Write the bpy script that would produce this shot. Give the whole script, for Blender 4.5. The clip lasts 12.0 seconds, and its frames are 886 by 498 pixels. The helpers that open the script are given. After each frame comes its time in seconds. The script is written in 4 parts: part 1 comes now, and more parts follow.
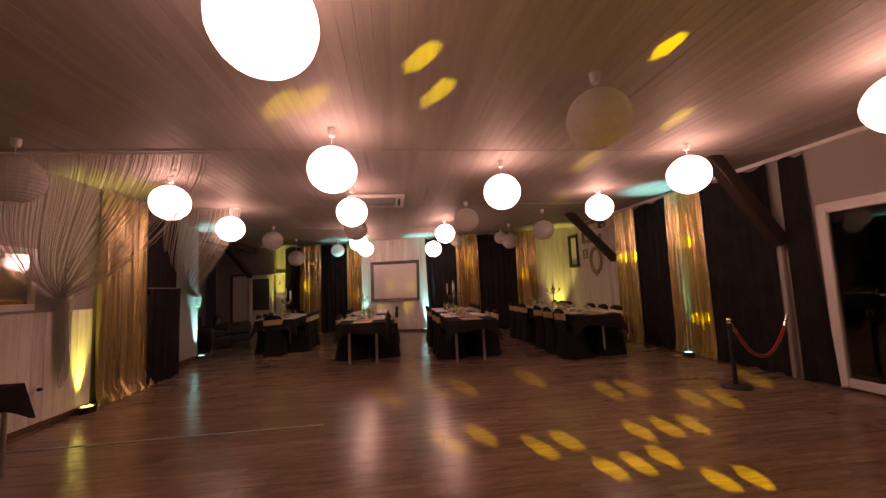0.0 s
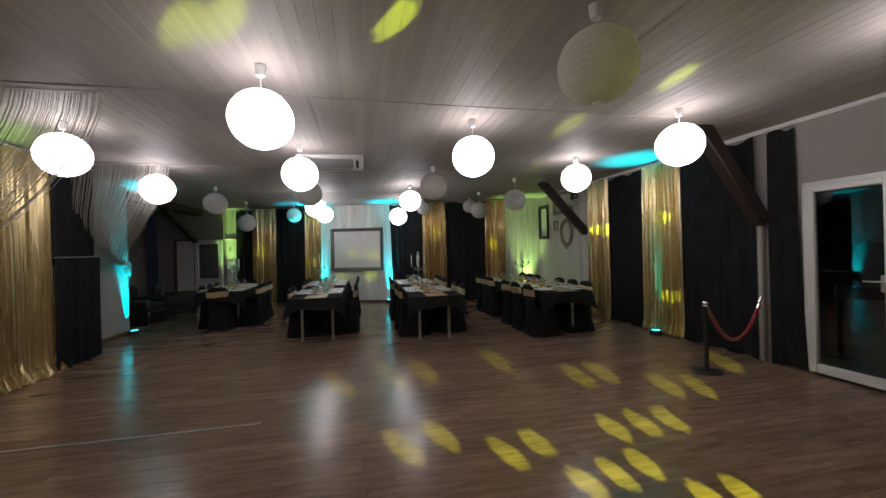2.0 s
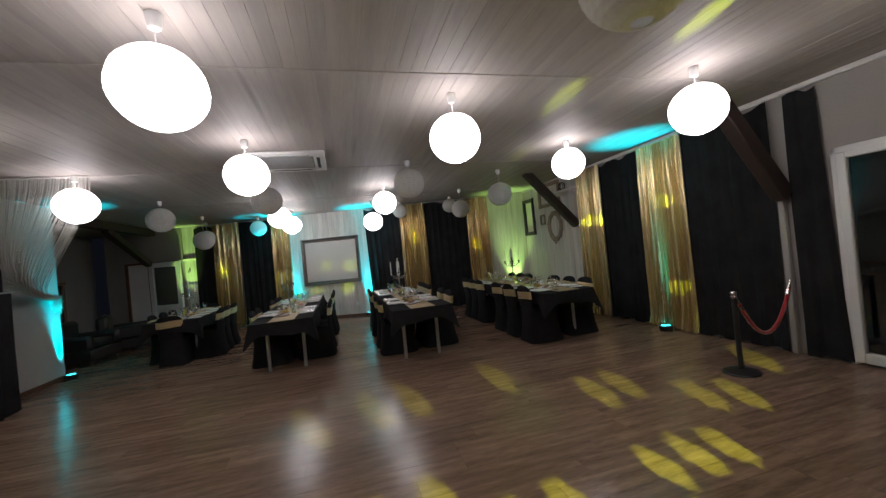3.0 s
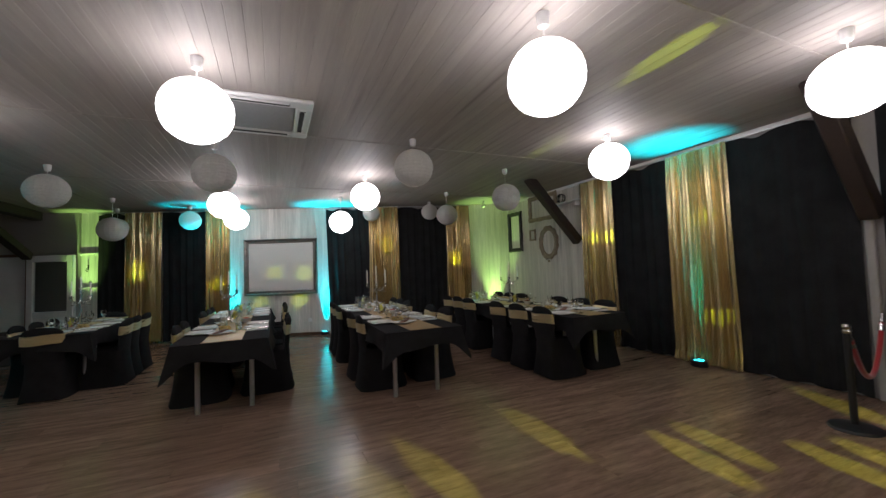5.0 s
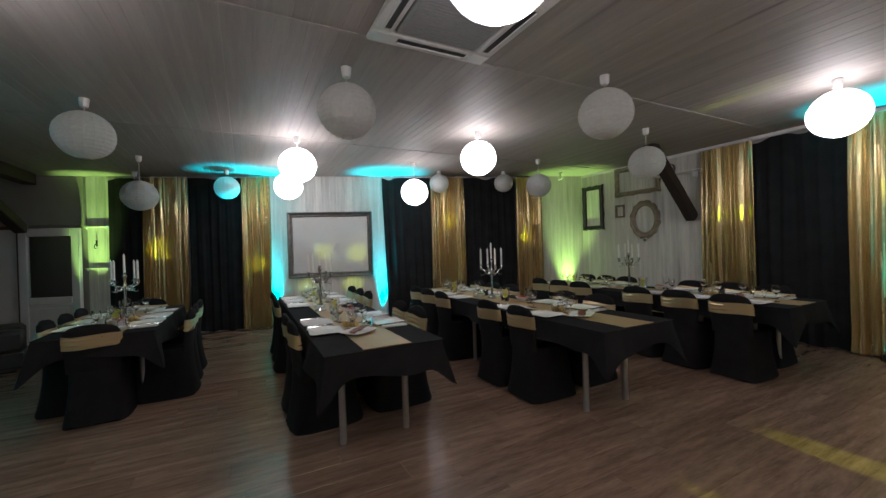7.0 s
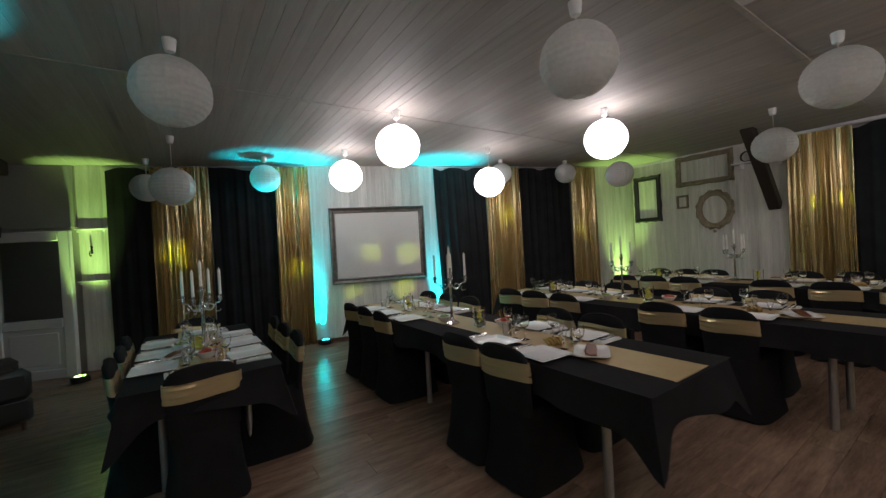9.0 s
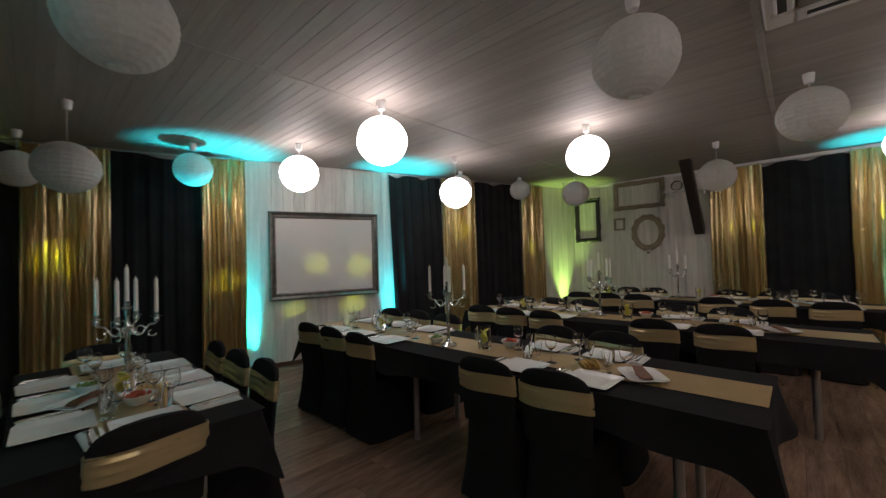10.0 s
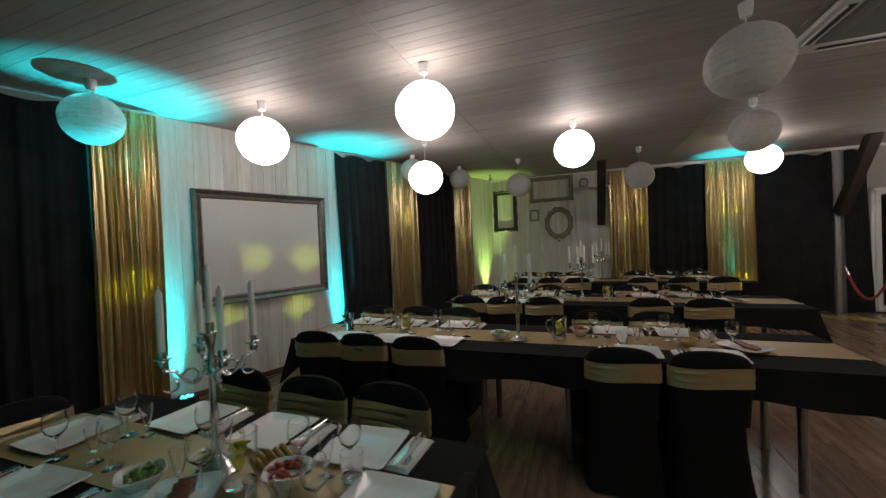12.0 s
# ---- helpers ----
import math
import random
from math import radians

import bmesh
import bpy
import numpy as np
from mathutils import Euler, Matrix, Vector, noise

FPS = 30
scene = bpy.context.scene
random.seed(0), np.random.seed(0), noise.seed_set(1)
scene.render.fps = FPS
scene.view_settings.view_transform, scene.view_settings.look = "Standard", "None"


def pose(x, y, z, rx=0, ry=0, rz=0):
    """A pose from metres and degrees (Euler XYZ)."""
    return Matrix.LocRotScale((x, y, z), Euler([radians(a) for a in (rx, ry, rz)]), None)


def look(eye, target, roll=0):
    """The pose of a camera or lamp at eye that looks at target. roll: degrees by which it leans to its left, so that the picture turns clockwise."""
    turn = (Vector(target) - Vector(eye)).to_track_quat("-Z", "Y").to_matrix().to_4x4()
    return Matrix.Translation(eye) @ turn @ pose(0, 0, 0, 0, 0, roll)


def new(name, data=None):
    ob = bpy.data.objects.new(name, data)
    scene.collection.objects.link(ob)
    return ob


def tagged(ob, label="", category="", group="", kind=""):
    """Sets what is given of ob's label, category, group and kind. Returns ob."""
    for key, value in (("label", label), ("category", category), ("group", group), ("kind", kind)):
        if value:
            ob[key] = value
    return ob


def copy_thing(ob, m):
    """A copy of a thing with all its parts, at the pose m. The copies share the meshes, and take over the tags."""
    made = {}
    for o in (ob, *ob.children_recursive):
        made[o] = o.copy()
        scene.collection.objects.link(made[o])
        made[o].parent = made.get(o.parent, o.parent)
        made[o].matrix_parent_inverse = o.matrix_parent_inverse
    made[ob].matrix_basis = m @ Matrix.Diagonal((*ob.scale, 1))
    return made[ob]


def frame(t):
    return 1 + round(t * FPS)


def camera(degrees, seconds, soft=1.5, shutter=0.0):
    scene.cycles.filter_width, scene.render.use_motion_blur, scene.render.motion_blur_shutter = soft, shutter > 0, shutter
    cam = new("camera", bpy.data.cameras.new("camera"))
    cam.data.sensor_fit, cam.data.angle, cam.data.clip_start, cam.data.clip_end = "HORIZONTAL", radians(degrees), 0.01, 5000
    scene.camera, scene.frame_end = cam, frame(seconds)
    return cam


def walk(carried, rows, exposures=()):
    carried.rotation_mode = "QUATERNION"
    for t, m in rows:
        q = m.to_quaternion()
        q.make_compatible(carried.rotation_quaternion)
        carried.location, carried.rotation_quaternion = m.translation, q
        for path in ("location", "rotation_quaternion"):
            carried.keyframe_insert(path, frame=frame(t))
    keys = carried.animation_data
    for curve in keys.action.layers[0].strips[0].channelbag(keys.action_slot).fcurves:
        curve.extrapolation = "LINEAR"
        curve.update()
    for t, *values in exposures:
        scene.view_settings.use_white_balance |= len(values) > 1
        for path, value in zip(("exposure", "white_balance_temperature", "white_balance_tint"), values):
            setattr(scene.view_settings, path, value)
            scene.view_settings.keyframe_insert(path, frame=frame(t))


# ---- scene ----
cam = camera(98.6, 12.0, soft=1.4, shutter=0.35)
PATH = [
    (0, (-0.157, 1.169, 1.352), (0.099, 3.144, 1.539), -2.5),
    (0.5, (-0.299, 1.368, 1.392), (0.036, 3.338, 1.483), -1.1),
    (1, (-0.362, 1.509, 1.411), (0.158, 3.440, 1.423), 2.2),
    (1.5, (-0.227, 1.611, 1.490), (0.398, 3.508, 1.371), 1.6),
    (2, (-0.007, 1.709, 1.473), (0.408, 3.665, 1.474), -1.5),
    (2.5, (0.122, 2.050, 1.480), (0.574, 3.998, 1.498), -4.5),
    (4.5, (0.069, 3.485, 1.385), (0.795, 5.347, 1.462), -2.6),
    (5, (-0.293, 3.853, 1.366), (0.518, 5.678, 1.465), -2.2),
    (5.5, (-0.582, 4.299, 1.359), (0.222, 6.129, 1.437), -2.9),
    (6, (-0.959, 4.768, 1.364), (-0.205, 6.619, 1.448), -1.9),
    (6.5, (-1.271, 5.164, 1.359), (-0.425, 6.976, 1.397), -1.6),
    (7, (-1.611, 5.616, 1.402), (-0.688, 7.390, 1.395), -1.8),
    (7.5, (-1.984, 5.970, 1.411), (-1.027, 7.726, 1.344), -2.1),
    (9.5, (-2.995, 7.601, 1.466), (-1.733, 9.153, 1.491), -2.6),
    (10, (-3.097, 7.975, 1.435), (-1.631, 9.335, 1.481), -1.7),
    (10.5, (-3.186, 8.414, 1.434), (-1.539, 9.548, 1.450), -4.2),
    (11, (-3.410, 8.779, 1.445), (-1.669, 9.764, 1.434), -3.5),
    (11.5, (-3.557, 9.128, 1.455), (-1.733, 9.949, 1.429), -2.9),
    (12, (-3.664, 9.527, 1.480), (-1.789, 10.223, 1.448), -2.4),
]
EXPOSURES = [(0.0, -0.25, 12400, 74), (0.5, -0.1, 8600, 40), (1.0, -0.03, 6300, 10), (2.0, 0.0, 6300, 10), (7.7, 0.2, 6150, 9), (9.3, 0.02, 6500, 11), (10.6, -0.18, 6900, 15), (12.0, -0.16, 6850, 11)]
walk(cam, [(t, look(eye, target, roll)) for t, eye, target, roll in PATH], EXPOSURES)

# ---- light: night outside, paper lanterns and uplights inside ----
world = bpy.data.worlds.new("night")
scene.world = world
world.use_nodes = True
world.node_tree.nodes["Background"].inputs[0].default_value = (0.010, 0.012, 0.018, 1)
world.node_tree.nodes["Background"].inputs[1].default_value = 0.3
LANTERN_GLOW = 7.9
LANTERN_TINT = (1.0, 0.912, 0.935)
CYAN, LIME, YELLOW = (0.0, 0.77, 0.93), (0.55, 1.0, 0.22), (0.78, 1.0, 0.02)


def spot(name, eye, target, colour, watts, degrees, blend=0.6, radius=0.03):
    lamp = bpy.data.lights.new(name, "SPOT")
    lamp.energy, lamp.color, lamp.spot_size, lamp.spot_blend, lamp.shadow_soft_size = watts, colour, radians(degrees), blend, radius
    ob = new(name, lamp)
    ob.matrix_world = look(eye, target)
    return ob


# ---- materials ----
def material(name, base, rough=0.6, metal=0.0, vary=0.12, scale=6.0, fine=60.0, bump=0.15, stretch=(1, 1, 1), random_amount=0.0, island=0.0, sheen=0.0, knots=0.0, coat=0.0, spec=0.5, knot_tone=0.66):
    """A surface with two scales of variation in tone, roughness and relief."""
    m = bpy.data.materials.new(name)
    m.use_nodes = True
    nt = m.node_tree
    n, l = nt.nodes, nt.links
    b = n["Principled BSDF"]
    tc = n.new("ShaderNodeTexCoord")
    mp = n.new("ShaderNodeMapping")
    mp.inputs["Scale"].default_value = stretch
    l.new(tc.outputs["Object"], mp.inputs["Vector"])
    src = mp.outputs["Vector"]
    if random_amount:
        info = n.new("ShaderNodeObjectInfo")
        shift = n.new("ShaderNodeVectorMath")
        shift.operation = "ADD"
        mul = n.new("ShaderNodeVectorMath")
        mul.operation = "SCALE"
        mul.inputs["Scale"].default_value = 37.0
        comb = n.new("ShaderNodeCombineXYZ")
        l.new(info.outputs["Random"], comb.inputs[0])
        l.new(info.outputs["Random"], comb.inputs[1])
        l.new(comb.outputs[0], mul.inputs[0])
        l.new(src, shift.inputs[0])
        l.new(mul.outputs[0], shift.inputs[1])
        src = shift.outputs[0]
    big = n.new("ShaderNodeTexNoise")
    big.inputs["Scale"].default_value, big.inputs["Detail"].default_value = scale, 4
    small = n.new("ShaderNodeTexNoise")
    small.inputs["Scale"].default_value, small.inputs["Detail"].default_value = fine, 3
    l.new(src, big.inputs["Vector"])
    l.new(src, small.inputs["Vector"])
    mix = n.new("ShaderNodeMath")
    mix.operation = "MULTIPLY_ADD"
    mix.inputs[1].default_value = 0.65
    l.new(big.outputs["Fac"], mix.inputs[0])
    half = n.new("ShaderNodeMath")
    half.operation = "MULTIPLY"
    half.inputs[1].default_value = 0.35
    l.new(small.outputs["Fac"], half.inputs[0])
    l.new(half.outputs[0], mix.inputs[2])
    ramp = n.new("ShaderNodeMapRange")
    ramp.inputs["From Min"].default_value, ramp.inputs["From Max"].default_value = 0.3, 0.7
    ramp.inputs["To Min"].default_value, ramp.inputs["To Max"].default_value = 1 - vary, 1 + vary
    l.new(mix.outputs[0], ramp.inputs["Value"])
    tone = ramp.outputs[0]
    for amount, kind in ((random_amount, "o"), (island, "i")):
        if not amount:
            continue
        node = n.new("ShaderNodeObjectInfo" if kind == "o" else "ShaderNodeNewGeometry")
        out = node.outputs["Random" if kind == "o" else "Random Per Island"]
        r = n.new("ShaderNodeMapRange")
        r.inputs["To Min"].default_value, r.inputs["To Max"].default_value = 1 - amount, 1 + amount
        l.new(out, r.inputs["Value"])
        t = n.new("ShaderNodeMath")
        t.operation = "MULTIPLY"
        l.new(tone, t.inputs[0])
        l.new(r.outputs[0], t.inputs[1])
        tone = t.outputs[0]
    if knots:
        v = n.new("ShaderNodeTexVoronoi")
        v.inputs["Scale"].default_value = knots
        l.new(src, v.inputs["Vector"])
        k = n.new("ShaderNodeMapRange")
        k.inputs["From Min"].default_value, k.inputs["From Max"].default_value = 0.03, 0.16
        k.inputs["To Min"].default_value, k.inputs["To Max"].default_value = knot_tone, 1.0
        l.new(v.outputs["Distance"], k.inputs["Value"])
        t = n.new("ShaderNodeMath")
        t.operation = "MULTIPLY"
        l.new(tone, t.inputs[0])
        l.new(k.outputs[0], t.inputs[1])
        tone = t.outputs[0]
    colour = n.new("ShaderNodeVectorMath")
    colour.operation = "SCALE"
    colour.inputs[0].default_value = base
    l.new(tone, colour.inputs["Scale"])
    l.new(colour.outputs[0], b.inputs["Base Color"])
    rr = n.new("ShaderNodeMapRange")
    rr.inputs["To Min"].default_value, rr.inputs["To Max"].default_value = max(rough - 0.08, 0.02), min(rough + 0.08, 1)
    l.new(big.outputs["Fac"], rr.inputs["Value"])
    l.new(rr.outputs[0], b.inputs["Roughness"])
    b.inputs["Metallic"].default_value = metal
    b.inputs["Specular IOR Level"].default_value = spec
    if sheen:
        b.inputs["Sheen Weight"].default_value = sheen
    if coat:
        b.inputs["Coat Weight"].default_value, b.inputs["Coat Roughness"].default_value = coat, 0.15
    if bump:
        bp = n.new("ShaderNodeBump")
        bp.inputs["Strength"].default_value, bp.inputs["Distance"].default_value = bump, 0.004
        l.new(mix.outputs[0], bp.inputs["Height"])
        l.new(bp.outputs[0], b.inputs["Normal"])
    return m


def glowing(name, colour, strength):
    m = bpy.data.materials.new(name)
    m.use_nodes = True
    b = m.node_tree.nodes["Principled BSDF"]
    b.inputs["Base Color"].default_value = (0.8, 0.78, 0.72, 1)
    b.inputs["Emission Color"].default_value = (*colour, 1)
    b.inputs["Emission Strength"].default_value = strength
    return m


def clear(name, tint=(1, 1, 1), rough=0.0, ior=1.45):
    m = bpy.data.materials.new(name)
    m.use_nodes = True
    b = m.node_tree.nodes["Principled BSDF"]
    b.inputs["Base Color"].default_value = (*tint, 1)
    b.inputs["Transmission Weight"].default_value = 1.0
    b.inputs["Roughness"].default_value = rough
    b.inputs["IOR"].default_value = ior
    return m


def thin_cloth(name, colour, through_part, rough=0.8):
    """Cloth or paper that lets part of the light through."""
    m = bpy.data.materials.new(name)
    m.use_nodes = True
    n, l = m.node_tree.nodes, m.node_tree.links
    d = n.new("ShaderNodeBsdfDiffuse")
    tr = n.new("ShaderNodeBsdfTranslucent")
    tex = n.new("ShaderNodeTexNoise")
    tex.inputs["Scale"].default_value = 18.0
    r = n.new("ShaderNodeMapRange")
    r.inputs["To Min"].default_value, r.inputs["To Max"].default_value = 0.86, 1.1
    l.new(tex.outputs["Fac"], r.inputs["Value"])
    c = n.new("ShaderNodeVectorMath")
    c.operation = "SCALE"
    c.inputs[0].default_value = colour
    l.new(r.outputs[0], c.inputs["Scale"])
    l.new(c.outputs[0], d.inputs["Color"])
    l.new(c.outputs[0], tr.inputs["Color"])
    mx = n.new("ShaderNodeMixShader")
    mx.inputs[0].default_value = through_part
    l.new(d.outputs[0], mx.inputs[1])
    l.new(tr.outputs[0], mx.inputs[2])
    l.new(mx.outputs[0], n["Material Output"].inputs["Surface"])
    return m


M_FLOOR = material("laminate", (0.21, 0.135, 0.095), 0.23, vary=0.46, scale=3.0, fine=16, stretch=(0.75, 5.5, 5), bump=0.05, random_amount=0.15, knots=0.55, spec=0.3, knot_tone=0.93)
M_UNDERLAY = material("underlay", (0.03, 0.022, 0.018), 0.8)
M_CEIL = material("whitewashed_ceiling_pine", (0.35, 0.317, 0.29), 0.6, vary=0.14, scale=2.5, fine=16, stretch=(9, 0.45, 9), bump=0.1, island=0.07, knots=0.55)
M_BOARD = material("whitewashed_wall_pine", (0.60, 0.565, 0.52), 0.6, vary=0.22, scale=2.5, fine=18, stretch=(8, 8, 0.5), bump=0.12, random_amount=0.1, knots=0.6)
M_PLASTER = material("painted_wall", (0.32, 0.298, 0.28), 0.85, vary=0.07, scale=1.5, fine=50, bump=0.1)
M_ALCOVE = material("grey_painted_wall", (0.30, 0.28, 0.26), 0.85, vary=0.1, scale=1.5, fine=50, bump=0.1)
M_WHITE = material("white_gloss_paint", (0.72, 0.70, 0.68), 0.35, vary=0.05, scale=4, bump=0.04)
M_PVC = material("white_plastic", (0.66, 0.65, 0.64), 0.3, vary=0.03, scale=4, bump=0.02)
M_GOLD = material("gold_satin", (0.60, 0.47, 0.245), 0.26, metal=0.75, vary=0.14, scale=7, fine=60, stretch=(1, 1, 0.03), bump=0.04, random_amount=0.06)
M_RUNNER = material("gold_satin_runner", (0.44, 0.31, 0.155), 0.45, metal=0.3, vary=0.14, scale=9, fine=120, bump=0.25, random_amount=0.05)
M_SASH = material("champagne_satin_sash", (0.62, 0.49, 0.27), 0.30, metal=0.55, vary=0.1, scale=9, fine=90, stretch=(0.4, 0.4, 3), bump=0.2, random_amount=0.08)
M_BLACK = material("black_cloth", (0.0155, 0.015, 0.0158), 0.95, vary=0.25, scale=9, fine=160, bump=0.2, random_amount=0.1, spec=0.12)
M_DRAPE = material("black_velvet", (0.0185, 0.0185, 0.0195), 0.97, vary=0.3, scale=4, fine=120, bump=0.15, spec=0.08)
M_BEAM = material("dark_stained_beam", (0.028, 0.017, 0.013), 0.6, vary=0.3, scale=3, fine=30, stretch=(3, 3, 3), bump=0.4)
M_STEEL = material("brushed_steel", (0.52, 0.52, 0.52), 0.38, metal=0.9, vary=0.08, scale=9, bump=0.03)
M_SILVER = material("polished_silver", (0.72, 0.72, 0.70), 0.16, metal=1.0, vary=0.08, scale=12, bump=0.02)
M_BLACKMETAL = material("black_powder_coat", (0.012, 0.012, 0.013), 0.5, vary=0.2, scale=12, bump=0.05)
M_WAX = material("white_candle_wax", (0.80, 0.77, 0.70), 0.5, vary=0.05, scale=12, bump=0.05)
M_CHINA = material("white_porcelain", (0.80, 0.79, 0.77), 0.18, vary=0.02, scale=9, bump=0.0)
M_NAPKIN = material("white_linen", (0.76, 0.74, 0.71), 0.85, vary=0.06, scale=20, fine=220, bump=0.25)
M_LEATHER = material("white_leather", (0.66, 0.64, 0.60), 0.42, vary=0.06, scale=6, fine=140, bump=0.2)
M_DARKLEATHER = material("black_leather", (0.02, 0.018, 0.017), 0.45, vary=0.2, scale=6, fine=120, bump=0.2)
M_ROPE = material("red_velvet", (0.33, 0.008, 0.012), 0.8, vary=0.2, scale=20, fine=120, bump=0.3, sheen=0.5)
M_FRAME = material("tarnished_silver_frame", (0.21, 0.19, 0.17), 0.35, metal=0.7, vary=0.35, scale=14, fine=70, bump=0.3)
M_BLACKFRAME = material("black_carved_frame", (0.018, 0.016, 0.016), 0.4, vary=0.3, scale=12, fine=60, bump=0.4)
M_OLDGOLD = material("old_gilt_frame", (0.27, 0.215, 0.155), 0.5, metal=0.25, vary=0.3, scale=14, fine=60, bump=0.4)
M_CANVAS = material("projection_canvas", (0.62, 0.58, 0.55), 0.8, vary=0.03, scale=1.5, fine=150, bump=0.05)
M_PAPER = thin_cloth("rice_paper", (0.74, 0.73, 0.70), 0.45)
M_SHEER = thin_cloth("white_string_yarn", (0.66, 0.64, 0.60), 0.4)
M_LIT = glowing("lit_rice_paper", LANTERN_TINT, LANTERN_GLOW)
M_LED_CYAN = glowing("cyan_led", (0.03, 0.8, 0.95), 4.0)
M_LED_LIME = glowing("lime_led", (0.6, 1.0, 0.2), 6.0)
M_GLASS = clear("glass")
M_PANE = clear("window_glass", (0.75, 0.8, 0.8), 0.0, 1.75)
M_LEMON = material("lemon_slice", (0.72, 0.62, 0.08), 0.4, vary=0.15, scale=30, bump=0.2)
M_BREAD = material("bread_crust", (0.50, 0.33, 0.11), 0.75, vary=0.4, scale=30, fine=120, bump=0.6)
M_MEAT = material("roast_slices", (0.17, 0.055, 0.025), 0.4, vary=0.4, scale=40, fine=120, bump=0.6)
M_SALSA = material("tomato_relish", (0.45, 0.06, 0.02), 0.3, vary=0.5, scale=60, fine=160, bump=0.8)
M_SALAD = material("green_salad", (0.16, 0.24, 0.05), 0.5, vary=0.5, scale=50, fine=140, bump=0.8)
M_BROWNWOOD = material("brown_wood", (0.12, 0.055, 0.03), 0.5, vary=0.3, scale=4, fine=40, stretch=(6, 6, 0.6), bump=0.2)
M_GREYMESH = material("grey_grille", (0.25, 0.25, 0.25), 0.5, vary=0.1, scale=40, bump=0.3)
M_MIRROR = material("mirror_glass", (0.85, 0.86, 0.86), 0.03, metal=1.0, vary=0.01, bump=0.0)
M_BOARDDARK = material("dark_slot", (0.02, 0.02, 0.02), 0.7)
M_NIGHT = material("dark_yard", (0.02, 0.02, 0.022), 0.9)


# ---- shaping helpers ----
class Shape:
    """Collects vertices and faces of one mesh."""

    def __init__(self):
        self.v, self.f = [], []

    def add(self, verts, faces, m=None):
        k = len(self.v)
        self.v += [tuple(m @ Vector(p)) if m else tuple(p) for p in verts]
        self.f += [tuple(k + i for i in f) for f in faces]
        return self

    def box(self, a, b, c=0.0, m=None):
        """A box from corner a to corner b with its edges cut by c."""
        lo = [min(p, q) for p, q in zip(a, b)]
        hi = [max(p, q) for p, q in zip(a, b)]
        if c <= 0:
            vs = [(x, y, z) for x in (lo[0], hi[0]) for y in (lo[1], hi[1]) for z in (lo[2], hi[2])]
            return self.add(vs, [(0, 1, 3, 2), (4, 6, 7, 5), (0, 4, 5, 1), (2, 3, 7, 6), (0, 2, 6, 4), (1, 5, 7, 3)], m)
        c = min([c] + [0.49 * (h - g) for g, h in zip(lo, hi)])
        bm = bmesh.new()
        bmesh.ops.create_cube(bm, size=1)
        for p in bm.verts:
            p.co = [(g + h) / 2 + co * (h - g) for co, g, h in zip(p.co, lo, hi)]
        bmesh.ops.bevel(bm, geom=bm.edges[:], offset=c, segments=1, affect="EDGES")
        bm.verts.index_update()
        self.add([p.co[:] for p in bm.verts], [[p.index for p in f.verts] for f in bm.faces], m)
        bm.free()
        return self

    def lathe(self, profile, n=16, m=None, cap=True):
        """Turns (radius, height) pairs round the z axis."""
        vs, fs, k = [], [], len(profile)
        for i in range(n):
            a = 2 * math.pi * i / n
            vs += [(r * math.cos(a), r * math.sin(a), z) for r, z in profile]
        for i in range(n):
            j = (i + 1) % n
            fs += [(i * k + q, j * k + q, j * k + q + 1, i * k + q + 1) for q in range(k - 1)]
        if cap:
            fs += [tuple(i * k for i in reversed(range(n))), tuple(i * k + k - 1 for i in range(n))]
        return self.add(vs, fs, m)

    def sweep(self, path, radius, n=8, m=None):
        """A tube along a path; radius a number or one for each point."""
        path = [Vector(p) for p in path]
        rad = radius if isinstance(radius, (list, tuple)) else [radius] * len(path)
        vs, fs = [], []
        side = None
        for i, p in enumerate(path):
            d = (path[min(i + 1, len(path) - 1)] - path[max(i - 1, 0)]).normalized()
            if side is None:
                side = d.orthogonal().normalized()
            side = (side - d * side.dot(d)).normalized()
            up = d.cross(side)
            vs += [p + rad[i] * (math.cos(2 * math.pi * k / n) * side + math.sin(2 * math.pi * k / n) * up) for k in range(n)]
        for i in range(len(path) - 1):
            fs += [(i * n + k, i * n + (k + 1) % n, (i + 1) * n + (k + 1) % n, (i + 1) * n + k) for k in range(n)]
        fs += [tuple(reversed(range(n))), tuple((len(path) - 1) * n + k for k in range(n))]
        return self.add(vs, fs, m)

    def grid(self, point, nu, nv, closed=False, m=None):
        """A sheet: point(s, t) over 0..1 in both."""
        vs = [point(i / nu, j / nv) for i in range(nu + (not closed)) for j in range(nv + 1)]
        k, total = nv + 1, nu if closed else nu + 1
        fs = [(i * k + j, ((i + 1) % total) * k + j, ((i + 1) % total) * k + j + 1, i * k + j + 1) for i in range(nu) for j in range(nv)]
        return self.add(vs, fs, m)

    def mesh(self, name, mat, smooth=True):
        me = bpy.data.meshes.new(name)
        me.from_pydata(self.v, [], self.f)
        me.materials.append(mat)
        bm = bmesh.new()
        bm.from_mesh(me)
        bmesh.ops.recalc_face_normals(bm, faces=bm.faces[:])
        bm.to_mesh(me)
        bm.free()
        if smooth:
            me.polygons.foreach_set("use_smooth", [True] * len(me.polygons))
            me.set_sharp_from_angle(angle=radians(38))
        return me


def part(name, shape, mat, parent, label="", smooth=True):
    ob = new(name, shape.mesh(name, mat, smooth))
    ob.parent = parent
    return tagged(ob, label)


def thing(name, label, category, group="", m=None, kind=""):
    ob = new(name)
    ob.empty_display_size = 0.1
    if m:
        ob.matrix_world = m
    return tagged(ob, label, category, group, kind)


